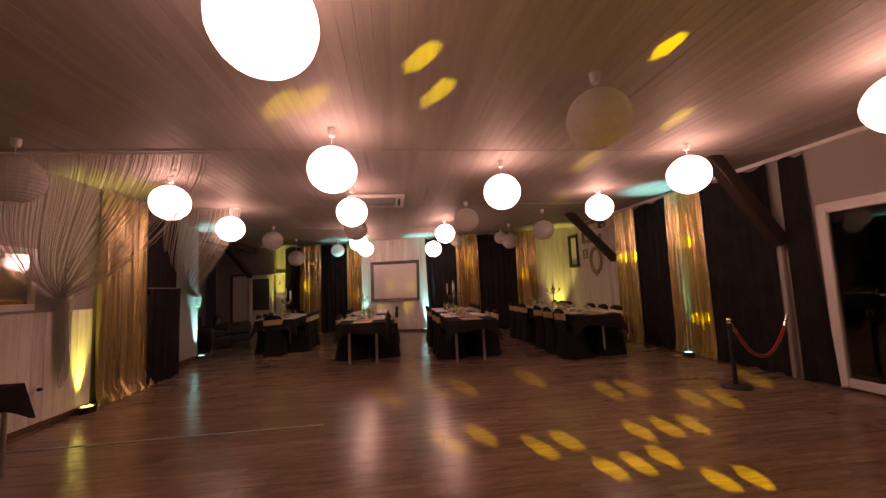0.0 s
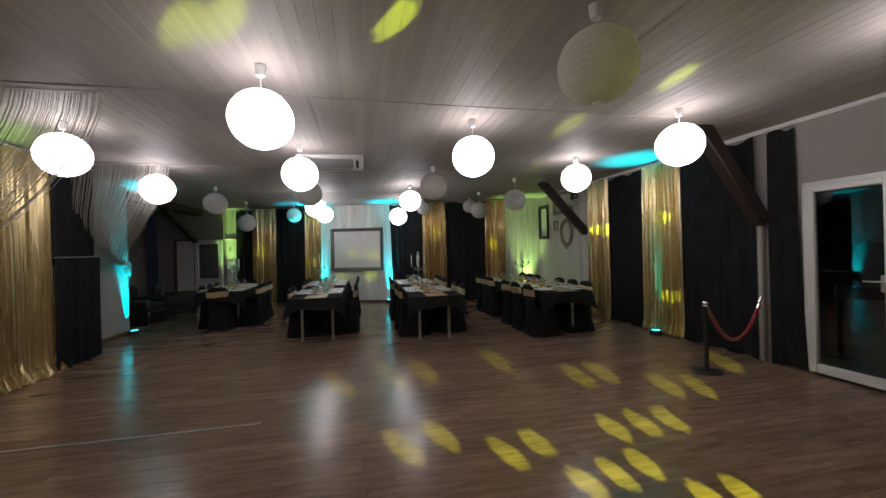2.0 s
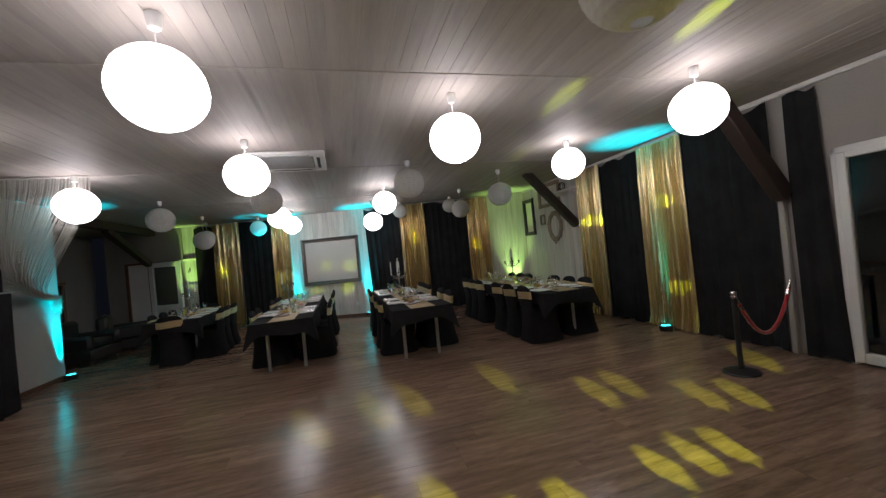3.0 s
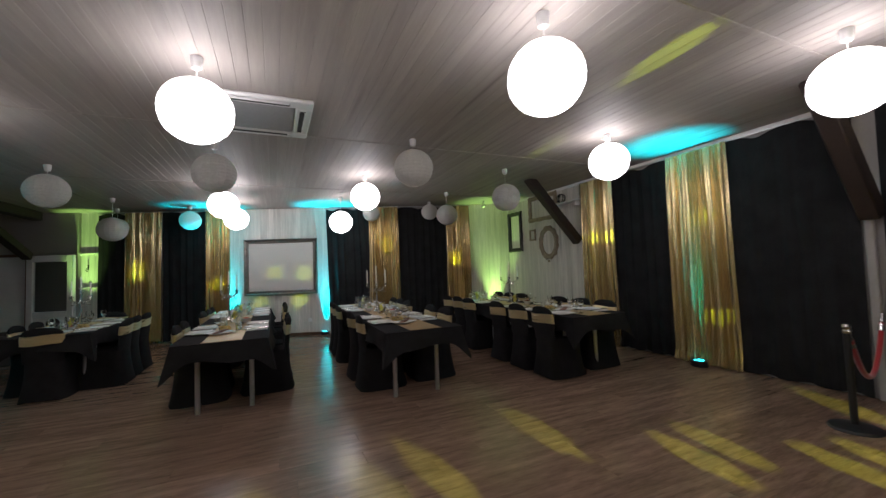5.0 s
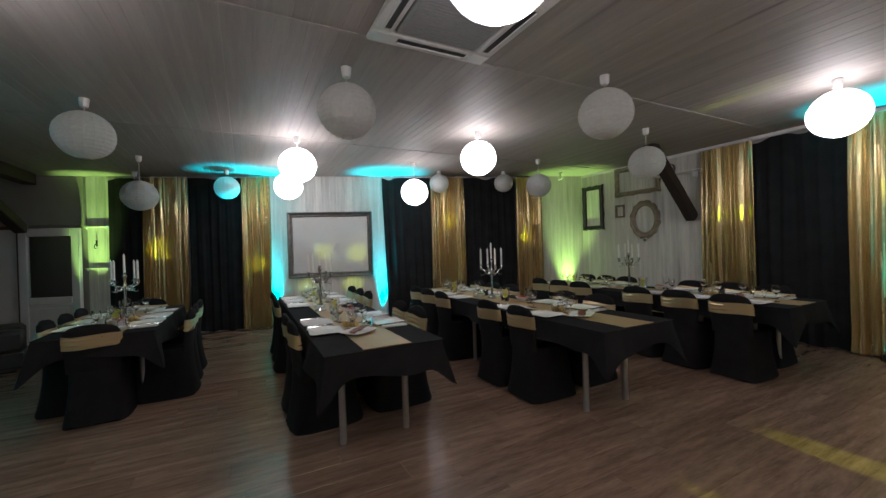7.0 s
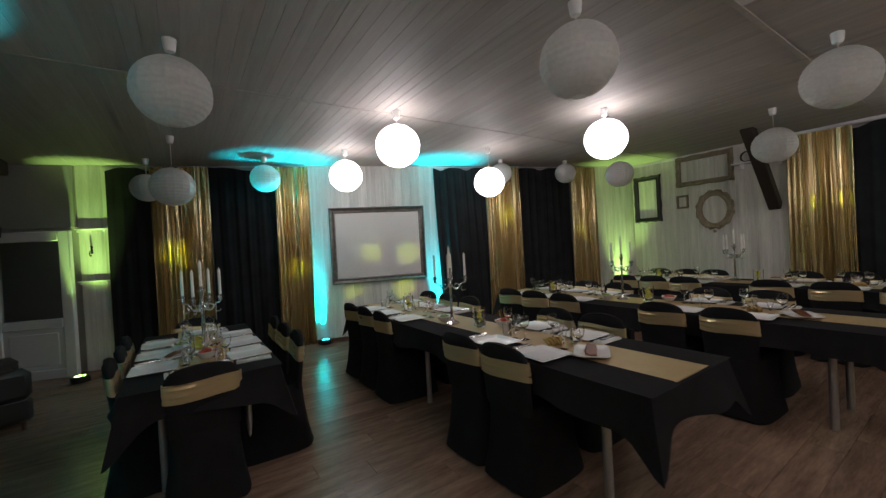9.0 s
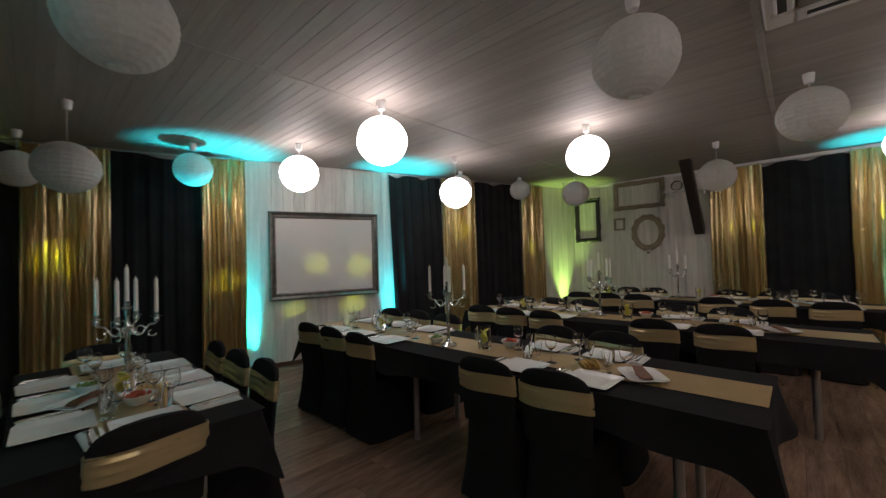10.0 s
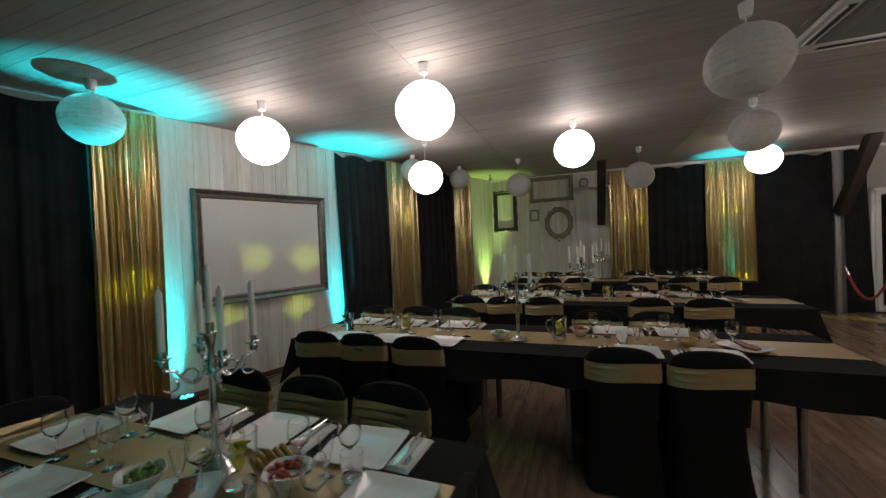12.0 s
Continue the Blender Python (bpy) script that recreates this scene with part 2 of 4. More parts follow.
def setting(name, shape, mat, label="", category="", smooth=False, m=None):
    ob = new(name, shape.mesh(name, mat, smooth))
    if m:
        ob.matrix_world = m
    return tagged(ob, label, category or name.split("_")[0], "", "structure")


# ---- the room ----
CEILING = 2.83
RIGHT, LEFT, LEFT_FAR, ALCOVE = 4.82, -4.03, -4.42, -6.70
BACK = pose(0, 13.03, 0, 0, 0, -18)


def back_y(x):
    return 13.03 - math.tan(radians(18)) * x


floor = setting("floor", Shape().box((-6.9, -2.2, -0.1), (5.0, 15.6, -0.006)), M_UNDERLAY, "brown oak laminate floor with a satin sheen", "floor")
ceiling = Shape()
rng = random.Random(3)
edges = [-2.2, 2.3, 5.22, 8.10, 10.73, 15.6]
x = -6.9
while x < 5.0:
    for a, b in zip(edges, edges[1:]):
        ceiling.box((x, a + 0.002, CEILING + rng.uniform(0, 0.0015)), (x + 0.0971, b - 0.002, CEILING + 0.02), 0.0013)
    x += 0.098
ceiling.box((-6.9, -2.2, CEILING + 0.017), (5.0, 15.6, CEILING + 0.12))
for y in edges[1:-1]:
    ceiling.box((LEFT_FAR, y - 0.018, CEILING - 0.006), (RIGHT, y + 0.018, CEILING + 0.004), 0.002)
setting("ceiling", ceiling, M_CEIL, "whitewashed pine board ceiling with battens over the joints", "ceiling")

# right wall with the opening of the glazed door
DOOR_A, DOOR_B, DOOR_H = 4.22, 5.03, 2.10
w = Shape()
w.box((RIGHT, -2.2, 0), (RIGHT + 0.2, DOOR_A, CEILING)).box((RIGHT, DOOR_A, DOOR_H), (RIGHT + 0.2, DOOR_B, CEILING)).box((RIGHT, DOOR_B, 0), (RIGHT + 0.2, 15.0, CEILING))
wall_east = setting("wall_east", w, M_PLASTER, "pale painted long wall behind gold and black curtains", "wall")
wall_north = setting("wall_north", Shape().box((-5.3, 0, 0), (6.0, 0.2, CEILING)), M_PLASTER, "pale end wall behind curtains and boards", "wall", m=BACK)
setting("wall_south", Shape().box((-6.9, -2.2, 0), (5.1, -2.0, CEILING)), M_PLASTER, "pale painted wall behind the dance floor", "wall")
wall_west = setting("wall_west", Shape().box((LEFT - 0.2, -2.0, 0), (LEFT, 8.50, CEILING)).box((LEFT_FAR - 0.2, 8.50, 0), (LEFT_FAR, 10.14, CEILING)).box((ALCOVE, 10.14, 0), (LEFT_FAR - 0.2, 10.24, CEILING)).box((LEFT - 0.2, 8.40, 0), (LEFT_FAR - 0.2, 8.50, CEILING)), M_PLASTER, "whitewashed side wall with a shallow step", "wall")
setting("wall_alcove", Shape().box((ALCOVE - 0.2, 10.14, 0), (ALCOVE, 15.5, CEILING)), M_ALCOVE, "grey wall of a dim side alcove", "wall")
setting("wall_alcove_end", Shape().box((-7.2, -0.5, 1.98), (-4.99, -0.3, CEILING)).box((-7.2, -0.5, 0), (-6.62, -0.3, 1.98)), M_ALCOVE, "grey wall over the alcove doors", "wall", m=BACK @ pose(0.75, 0.45, 0))


def boards_on(parent, m, a, b, z0, z1, width, group_seed):
    """Upright boards side by side on a wall; local x along the wall, -y into the room."""
    r = random.Random(group_seed)
    x = a
    while x < b - 0.02:
        wd = min(width, b - x)
        s = Shape().box((0.0006, -0.018 - r.uniform(0, 0.0015), z0), (wd - 0.0006, -0.001, z1), 0.002)
        ob = part("board", s, M_BOARD, parent, smooth=False)
        ob.matrix_world = m @ pose(x, 0, 0)
        x += wd


bpy.context.view_layer.update()
EAST = pose(RIGHT, 0, 0, 0, 0, -90)
boards_on(wall_north, BACK, -1.32, 1.05, 0, CEILING - 0.002, 0.146, 1)
boards_on(wall_north, BACK, 3.95, 5.06, 0, CEILING - 0.002, 0.146, 2)
boards_on(wall_north, BACK, -4.22, -3.78, 0, CEILING - 0.002, 0.146, 3)
boards_on(wall_east, EAST, -11.46, -8.9, 0, CEILING - 0.002, 0.146, 4)
boards_on(wall_west, pose(LEFT, 0, 0, 0, 0, 90), 3.2, 6.64, 0, 1.24, 0.146, 5)

# trims
t = Shape().box((RIGHT - 0.035, -1.9, CEILING - 0.05), (RIGHT - 0.001, 11.44, CEILING - 0.001), 0.006)
setting("trim_cornice", t, M_WHITE, "white painted cornice strip under the ceiling", "trim")
b = Shape().box((LEFT + 0.001, 3.2, 0), (LEFT + 0.022, 8.40, 0.07), 0.005).box((LEFT_FAR + 0.001, 8.51, 0), (LEFT_FAR + 0.02, 10.13, 0.07), 0.005)
setting("baseboard_west", b, M_BROWNWOOD, "brown wooden skirting board", "baseboard")
setting("baseboard_north", Shape().box((-1.2, -0.036, 0), (0.84, -0.021, 0.06), 0.004), M_BROWNWOOD, "brown wooden skirting board", "baseboard", m=BACK)
setting("trim_threshold", Shape().box((-3.9, 5.267, 0.001), (-0.91, 5.293, 0.007), 0.002), M_STEEL, "metal joint strip across the laminate", "trim")

# glazed door to the yard
door = thing("door_1", "white plastic glazed door, shut, night outside", "door", kind="structure")
fr = Shape()
fr.box((RIGHT - 0.03, DOOR_A + 0.002, 0), (RIGHT + 0.05, DOOR_A + 0.05, DOOR_H - 0.002), 0.008)
fr.box((RIGHT - 0.03, DOOR_B - 0.05, 0), (RIGHT + 0.05, DOOR_B - 0.002, DOOR_H - 0.002), 0.008)
fr.box((RIGHT - 0.03, DOOR_A + 0.002, DOOR_H - 0.065), (RIGHT + 0.05, DOOR_B - 0.002, DOOR_H - 0.002), 0.008)
part("door_frame", fr, M_PVC, door)
lf = Shape()
for a, b2 in ((DOOR_A + 0.046, DOOR_A + 0.125), (DOOR_B - 0.125, DOOR_B - 0.046)):
    lf.box((RIGHT - 0.05, a, 0.03), (RIGHT + 0.02, b2, DOOR_H - 0.06), 0.01)
lf.box((RIGHT - 0.05, DOOR_A + 0.12, 0.03), (RIGHT + 0.02, DOOR_B - 0.12, 0.13), 0.01)
lf.box((RIGHT - 0.05, DOOR_A + 0.12, DOOR_H - 0.12), (RIGHT + 0.02, DOOR_B - 0.12, DOOR_H - 0.05), 0.01)
leaf = part("door_leaf", lf, M_PVC, door)
pane = part("pane", Shape().box((RIGHT - 0.02, DOOR_A + 0.115, 0.125), (RIGHT - 0.008, DOOR_B - 0.115, DOOR_H - 0.115)), M_PANE, leaf, smooth=False)
hd = Shape().box((RIGHT - 0.062, DOOR_A + 0.115, 0.96), (RIGHT - 0.05, DOOR_A + 0.145, 1.12), 0.004).sweep([(RIGHT - 0.06, DOOR_A + 0.13, 1.06), (RIGHT - 0.1, DOOR_A + 0.13, 1.06), (RIGHT - 0.105, DOOR_A + 0.15, 1.06), (RIGHT - 0.105, DOOR_A + 0.25, 1.055)], 0.009)
part("handle", hd, M_STEEL, leaf, "brushed metal lever handle")
setting("ground", Shape().box((RIGHT + 0.2, -6, -0.14), (30, 24, -0.05)), M_NIGHT, "dark yard outside the glazed door", "ground")
setting("backdrop", Shape().box((12, -6, -0.1), (12.2, 24, 6)), M_NIGHT, "dark night beyond the glazed door", "backdrop")

# alcove doors
door2 = thing("door_2", "white half-glazed wooden door, shut", "door", m=BACK @ pose(0.75, 0.45, 0), kind="structure")
fr = Shape().box((-5.86, -0.66, 0), (-5.74, -0.58, 1.93), 0.008).box((-5.1, -0.66, 0), (-4.98, -0.58, 1.93), 0.008).box((-5.74, -0.66, 1.80), (-5.1, -0.58, 1.93), 0.008).box((-5.74, -0.66, 0), (-5.1, -0.58, 0.12), 0.008).box((-5.74, -0.66, 0.66), (-5.1, -0.58, 0.78), 0.008).box((-5.74, -0.64, 0.12), (-5.1, -0.60, 0.66), 0.0)
leaf2 = part("door_leaf", fr, M_PVC, door2)
part("pane", Shape().box((-5.745, -0.625, 0.77), (-5.095, -0.615, 1.81)), M_PANE, leaf2, smooth=False)
part("panel", Shape().box((-5.68, -0.652, 0.18), (-5.16, -0.635, 0.60), 0.012), M_PVC, leaf2)
door3 = thing("door_3", "plain white door leaf in a brown wooden frame", "door", m=BACK @ pose(0.75, 0.45, 0), kind="structure")
part("door_leaf", Shape().box((-6.5, -0.57, 0.01), (-5.92, -0.53, 1.92), 0.006), M_WHITE, door3)
part("door_frame", Shape().box((-6.58, -0.60, 0), (-6.5, -0.5, 1.98), 0.006).box((-5.93, -0.60, 0), (-5.87, -0.5, 1.98), 0.006).box((-6.5, -0.60, 1.92), (-5.93, -0.5, 1.98), 0.006), M_BROWNWOOD, door3, "brown wooden door frame")

# shelves on the boarded strip
for z in (1.24, 1.96):
    sh = thing("wall_shelf", "small white wooden wall shelf on whitewashed boards", "shelf", "shelves by the alcove", BACK @ pose(-4.03, -0.022, z))
    part("shelf_board", Shape().box((-0.22, -0.034, -0.016), (0.14, 0, 0.0), 0.004), M_WHITE, sh)
    part("bracket", Shape().box((-0.2, -0.026, -0.05), (-0.18, 0, -0.02), 0.004), M_WHITE, sh)
    part("bracket", Shape().box((0.09, -0.026, -0.05), (0.11, 0, -0.02), 0.004), M_WHITE, sh)

# timber
def timber(name, a, b, w, h, label):
    a, b = Vector(a), Vector(b)
    s = Shape().box((-w / 2, -h / 2, 0), (w / 2, h / 2, (b - a).length), 0.012)
    ob = new(name, s.mesh(name, M_BEAM))
    d = (b - a).normalized()
    side = Vector((0, 1, 0)) if abs(d.y) < 0.9 else Vector((1, 0, 0))
    xx = side.cross(d).normalized()
    yy = d.cross(xx)
    ob.matrix_world = Matrix.Translation(a) @ Matrix((xx, yy, d)).transposed().to_4x4()
    return tagged(ob, label, "beam", "dark roof timbers")


timber("roof_brace", (3.74, 9.19, 2.86), (4.78, 9.19, 1.75), 0.15, 0.15, "dark-stained diagonal timber brace between ceiling and wall")
timber("roof_brace", (3.88, 5.44, 2.86), (4.76, 5.44, 1.70), 0.17, 0.15, "dark-stained diagonal timber brace between ceiling and post")
timber("roof_beam", (-4.72, 10.26, 2.74), (-4.72, 14.3, 2.74), 0.18, 0.18, "dark-stained timber beam along the alcove ceiling")
timber("roof_brace", (-4.72, 12.2, 2.66), (-4.72, 14.0, 1.9), 0.15, 0.15, "dark-stained diagonal timber brace in the alcove")
post = new("timber_post", Shape().box((4.75, 5.44, 0), (4.81, 5.505, 1.80), 0.010).mesh("timber_post", M_PLASTER))
tagged(post, "white painted timber post carrying a dark brace", "post")


# ---- curtains ----
def curtain(name, m, a, b, z0, z1, pleats, depth, mat, label, seed=0, pool=0.0, gather=1.0, lean=0.0):
    """Pleated cloth between a and b along local x, pleats in local y."""
    r = random.Random(seed)
    ph = [r.uniform(0, 6.28) for _ in range(6)]

    def point(s, t):
        w = b - a
        q = s + 0.010 * math.sin(3 * t + ph[0]) * math.sin(6.28 * s * 2 + ph[1])
        wave = math.sin(6.283 * pleats * q + 0.6 * math.sin(6.283 * q * 2 + ph[2])) + 0.35 * math.sin(6.283 * pleats * 2.3 * q + ph[3]) + 0.25 * math.sin(6.283 * pleats * 0.41 * q + ph[5])
        open_ = 0.45 + 0.55 * (1 - t) ** 0.7
        swing = 0.02 * math.sin(5 * t + 7 * s + ph[4])
        x = a + w * (0.5 + (s - 0.5) * (1 + (gather - 1) * (1 - t))) + lean * (1 - t) + 0.3 * swing
        y = -depth * (0.6 + 0.5 * wave * open_) - pool * max(0, 1 - t * 14) * (0.6 + 0.4 * math.sin(6.283 * s * pleats * 0.5 + ph[5]))
        sag = 0.05 * max(0.0, t - 0.8) * 5 * abs(math.sin(math.pi * s * max(1, round(w / 0.62)) + ph[1])) ** 4 if mat is M_DRAPE else 0.0
        return (x, y, z0 + (z1 - z0) * t - sag + (0.012 * math.sin(6.283 * s * pleats * 0.5 + ph[5]) if t == 0 else 0))

    ob = thing(name, label, "curtain", "curtains on the walls", m)
    part("cloth", Shape().grid(point, int(pleats * 10), 16), mat, ob)
    part("rail", Shape().sweep([(a - 0.02, -0.6 * depth, z1 + 0.006), (b + 0.02, -0.6 * depth, z1 + 0.006)], 0.009, 6), M_STEEL, ob)
    return ob


G = "floor-length gold satin curtain in soft pleats"
K = "floor-length black velvet curtain in flat pleats"
TOP = CEILING - 0.03
for i, (a, b, kind) in enumerate(((-3.87, -3.33, "k"), (-3.33, -2.59, "g"), (-2.59, -1.70, "k"), (-1.70, -1.20, "g"), (0.85, 1.79, "k"), (1.79, 2.46, "g"), (2.46, 3.55, "k"), (3.55, 4.10, "g"))):
    gold = kind == "g"
    curtain("gold_curtain" if gold else "black_curtain", BACK @ pose(0, -0.05 if gold else -0.03, 0), a, b, 0.02, TOP, (b - a) / (0.060 if gold else 0.16), 0.062 if gold else 0.024, M_GOLD if gold else M_DRAPE, G if gold else K, i, gather=1.02, lean=0.06 if i == 4 else 0)
for i, (a, b, kind) in enumerate(((8.34, 9.03, "g"), (7.36, 8.37, "k"), (6.62, 7.38, "g"), (5.53, 6.64, "k"), (5.09, 5.37, "k"), (1.4, 4.26, "k"), (-1.9, 1.4, "k"))):
    gold = kind == "g"
    m = EAST @ pose(0, -0.055 if gold else -0.03, 0)
    curtain("gold_curtain" if gold else "black_curtain", m, -b, -a, 0.015, TOP - 0.03, (b - a) / (0.078 if gold else 0.17), 0.068 if gold else 0.026, M_GOLD if gold else M_DRAPE, G if gold else K, 20 + i, pool=0.05 if gold else 0, gather=1.05 if gold else (1.35 if b == 5.37 else 1.0), lean=0.04 if b == 5.37 else 0)
WEST = pose(LEFT, 0, 0, 0, 0, 90)
curtain("gold_curtain", WEST @ pose(0, -0.03, 0), 6.66, 7.60, 0.015, TOP, 11, 0.06, M_GOLD, G, 41, pool=0.14, gather=1.05)
curtain("black_curtain", WEST @ pose(0, -0.03, 0), 7.62, 8.44, 1.40, TOP, 5, 0.05, M_DRAPE, "black velvet curtain above a lower black drape", 42)
curtain("black_drape", WEST @ pose(0, -0.09, 0), 7.58, 8.46, 0.015, 1.49, 5, 0.06, M_DRAPE, "short black drape hanging from a low rail", 44, gather=1.04)
curtain("black_curtain", pose(-5.55, 0, 0, 0, 0, 90), 10.3, 11.6, 0.015, TOP, 9, 0.05, M_DRAPE, "black curtain closing off a dim alcove", 43)


def string_drape(y, outer, inner, tie, label, seed, tail):
    """A string curtain hung along the ceiling joint and tied back to the wall."""
    r = random.Random(seed)
    ob = thing("string_curtain", label, "curtain", "tied-back string curtains")
    s = Shape()
    count = 130
    for i in range(count):
        f = i / (count - 1)
        top = Vector((outer + (inner - outer) * f, y + r.uniform(-0.03, 0.03), CEILING - 0.02))
        end = Vector(tie) + Vector((r.uniform(-0.04, 0.04), r.uniform(-0.05, 0.05), r.uniform(-0.04, 0.04)))
        slack = 0.10 + 0.46 * (1 - f) + r.uniform(-0.04, 0.04)
        pts = []
        for k in range(13):
            u = k / 12
            p = top.lerp(end, u)
            p.x = top.x + (end.x - top.x) * u ** 1.7
            p.y = top.y + (end.y - top.y) * u ** 3.6
            p.z -= slack * 4 * u * (1 - u) * (0.35 + 0.65 * u) * 0.55
            p.y += 0.05 * math.sin(3.1 * u + 9 * f)
            pts.append(p)
        low = end.z - tail * r.uniform(0.5, 1.0)
        pts += [end + Vector((r.uniform(-0.03, 0.03), r.uniform(-0.03, 0.03), (low - end.z) * q)) for q in (0.3, 0.65, 1.0)]
        s.sweep(pts, 0.0026, 3)
    tagged(part("strings", s, M_SHEER, ob), kind="stuff")
    part("rail", Shape().sweep([(outer - 0.0, y, CEILING - 0.016), (inner, y, CEILING - 0.016)], 0.010, 6), M_WHITE, ob)
    part("tie", Shape().lathe([(0.055, -0.03), (0.062, 0), (0.055, 0.03)], 12, pose(*tie)), M_SHEER, ob)
    return ob


string_drape(5.28, -2.02, -4.0, (-3.94, 6.12, 1.40), "white string curtain tied back to the wall by a mirror", 5, 1.05)
string_drape(8.02, -2.76, -4.02, (-4.33, 9.92, 1.34), "white string curtain hung from the ceiling joint and tied back", 6, 0.22)

# ---- paper lanterns ----
def lantern_shape(r):
    prof = []
    ribs = 16
    for i in range(ribs + 1):
        a = math.pi * (0.06 + 0.88 * i / ribs)
        rad = r * math.sin(a)
        prof.append((rad, -r * 0.95 * math.cos(a)))
        if i < ribs:
            a2 = math.pi * (0.06 + 0.88 * (i + 0.5) / ribs)
            prof.append((r * 0.987 * math.sin(a2), -r * 0.938 * math.cos(a2)))
    s = Shape().lathe(prof, 18, cap=False)
    rr = random.Random(4)
    s.v = [(x * (1 + 0.012 * math.sin(5 * math.atan2(y, x) + z * 9)) + rr.uniform(-1, 1) * 0.001, y * (1 + 0.012 * math.cos(4 * math.atan2(y, x) - z * 7)), z) for x, y, z in s.v]
    return s


def lantern(lit, x, y, z, r=0.222):
    drop = CEILING - z
    ob = thing("paper_lantern", "lit round white rice paper lantern hanging from the ceiling" if lit else "round white rice paper lantern, unlit, hanging from the ceiling", "lantern", "paper lanterns", pose(x, y, z, 0, 0, (x * 700 + y * 130) % 360))
    part("shade", lantern_shape(r), M_LIT if lit else M_PAPER, ob, smooth=lit)
    part("cord", Shape().sweep([(0, 0, r * 0.9), (0, 0, drop - 0.04)], 0.004, 6), M_PVC, ob)
    part("canopy", Shape().lathe([(0.012, drop - 0.082), (0.028, drop - 0.08), (0.034, drop - 0.06), (0.040, drop - 0.004), (0.036, drop - 0.001)], 16), M_PVC, ob)
    part("wire_ring", Shape().lathe([(r * 0.17, r * 0.93), (r * 0.19, r * 0.925), (r * 0.19, r * 0.935)], 14, cap=False), M_STEEL, ob)
    return ob


LIT = [(-2.86, 6.15, 2.50), (-2.91, 8.02, 2.46), (-0.662, 2.731, 2.46), (-0.69, 4.656, 2.438), (-0.745, 6.756, 2.461),
       (-1.0, 10.61, 2.475), (-0.955, 12.23, 2.472), (1.165, 5.57, 2.44), (0.998, 9.603, 2.498), (0.91, 11.42, 2.333), (3.367, 3.264, 2.47), (3.165, 4.98, 2.467), (3.245, 7.025, 2.515)]
UNLIT = [(-2.84, 10.08, 2.50, 0.222), (-2.90, 12.35, 2.27, 0.222), (-0.87, 8.58, 2.484, 0.222), (1.318, 3.625, 2.481, 0.222), (1.16, 7.852, 2.50, 0.222), (2.935, 8.695, 2.395, 0.215), (2.78, 10.52, 2.39, 0.205), (-1.843, 13.0, 2.527, 0.2), (1.635, 11.93, 2.6, 0.18), (2.845, 11.57, 2.605, 0.18), (-3.49, 4.93, 2.45, 0.222), (-3.2, 13.6, 2.44, 0.19)]
for x, y, z in LIT:
    lantern(True, x, y, z)
for x, y, z, r in UNLIT:
    lantern(False, x, y, z, r)


# ---- uplights on the floor ----
def uplight(m, lime, watts, degrees, aim, label):
    ob = thing("led_uplight", label, "spotlight", "floor uplights", m)
    part("housing", Shape().lathe([(0.06, 0.0), (0.085, 0.005), (0.09, 0.03), (0.088, 0.075), (0.078, 0.082), (0.074, 0.07), (0.0, 0.068)], 20, cap=False), M_BLACKMETAL, ob)
    part("bracket", Shape().box((-0.105, -0.012, 0.0), (-0.095, 0.012, 0.07), 0.002).box((0.095, -0.012, 0), (0.105, 0.012, 0.07), 0.002).box((-0.105, -0.012, 0), (0.105, 0.012, 0.006), 0.002), M_BLACKMETAL, ob)
    for k in range(7):
        a = k * 1.0472
        r = 0.045 if k < 6 else 0.0
        part("lens", Shape().lathe([(0.0, 0.084), (0.010, 0.082), (0.014, 0.076), (0.014, 0.070)], 10, pose(r * math.cos(a), r * math.sin(a), 0), cap=False), M_LED_LIME if lime else M_LED_CYAN, ob)
    o = m @ Vector((0, 0.045, 0.092))
    spot("uplight_beam", o, m @ Vector(aim), LIME if lime else CYAN, watts, degrees, 1.0, 0.03)
    return ob


C_LABEL, L_LABEL = "small black LED uplight glowing cyan on the floor by the wall", "small black LED uplight glowing lime green by the wall"
uplight(BACK @ pose(-1.08, -0.125, 0), False, 1700, 38, (-0.30, -0.10, 2.0), C_LABEL)
uplight(BACK @ pose(0.78, -0.125, 0), False, 1600, 36, (0.12, -0.10, 2.0), C_LABEL)
uplight(pose(4.60, 7.03, 0, 0, 0, -90), False, 1300, 30, (0.0, -0.16, 2.0), C_LABEL)
uplight(pose(-4.30, 10.06, 0, 0, 0, 90), False, 1500, 34, (-0.04, 0.0, 2.0), C_LABEL)
uplight(BACK @ pose(-4.02, -0.56, 0), True, 450, 29, (-0.02, 0.44, 2.0), L_LABEL)
uplight(BACK @ pose(4.66, -0.24, 0), True, 400, 46, (0.0, 0.10, 2.0), L_LABEL)
uplight(pose(-3.90, 6.45, 0, 0, 0, 90), True, 330, 38, (0, 0.03, 2.0), L_LABEL)

# ---- party light: one lamp in a drilled dome on a stand ----
DOME = Vector((1.60, 0.62, 1.45))
targets = [(x, y, 0.0) for x, y in ((-0.30, 6.12), (0.30, 6.24), (0.68, 6.30), (2.35, 5.6), (2.66, 5.64), (0.26, 4.56), (0.56, 4.68), (0.97, 4.30), (1.24, 4.38), (1.93, 4.42), (2.21, 4.44), (2.48, 4.46), (1.55, 3.88), (1.80, 3.94), (1.32, 3.84), (1.92, 3.55), (2.15, 3.55), (4.3, 5.57), (3.05, 5.13), (3.33, 5.0), (1.67, 6.5))]
targets += [(4.74, y, z) for y, z in ((7.02, 1.9), (8.7, 1.78), (6.9, 0.62))]
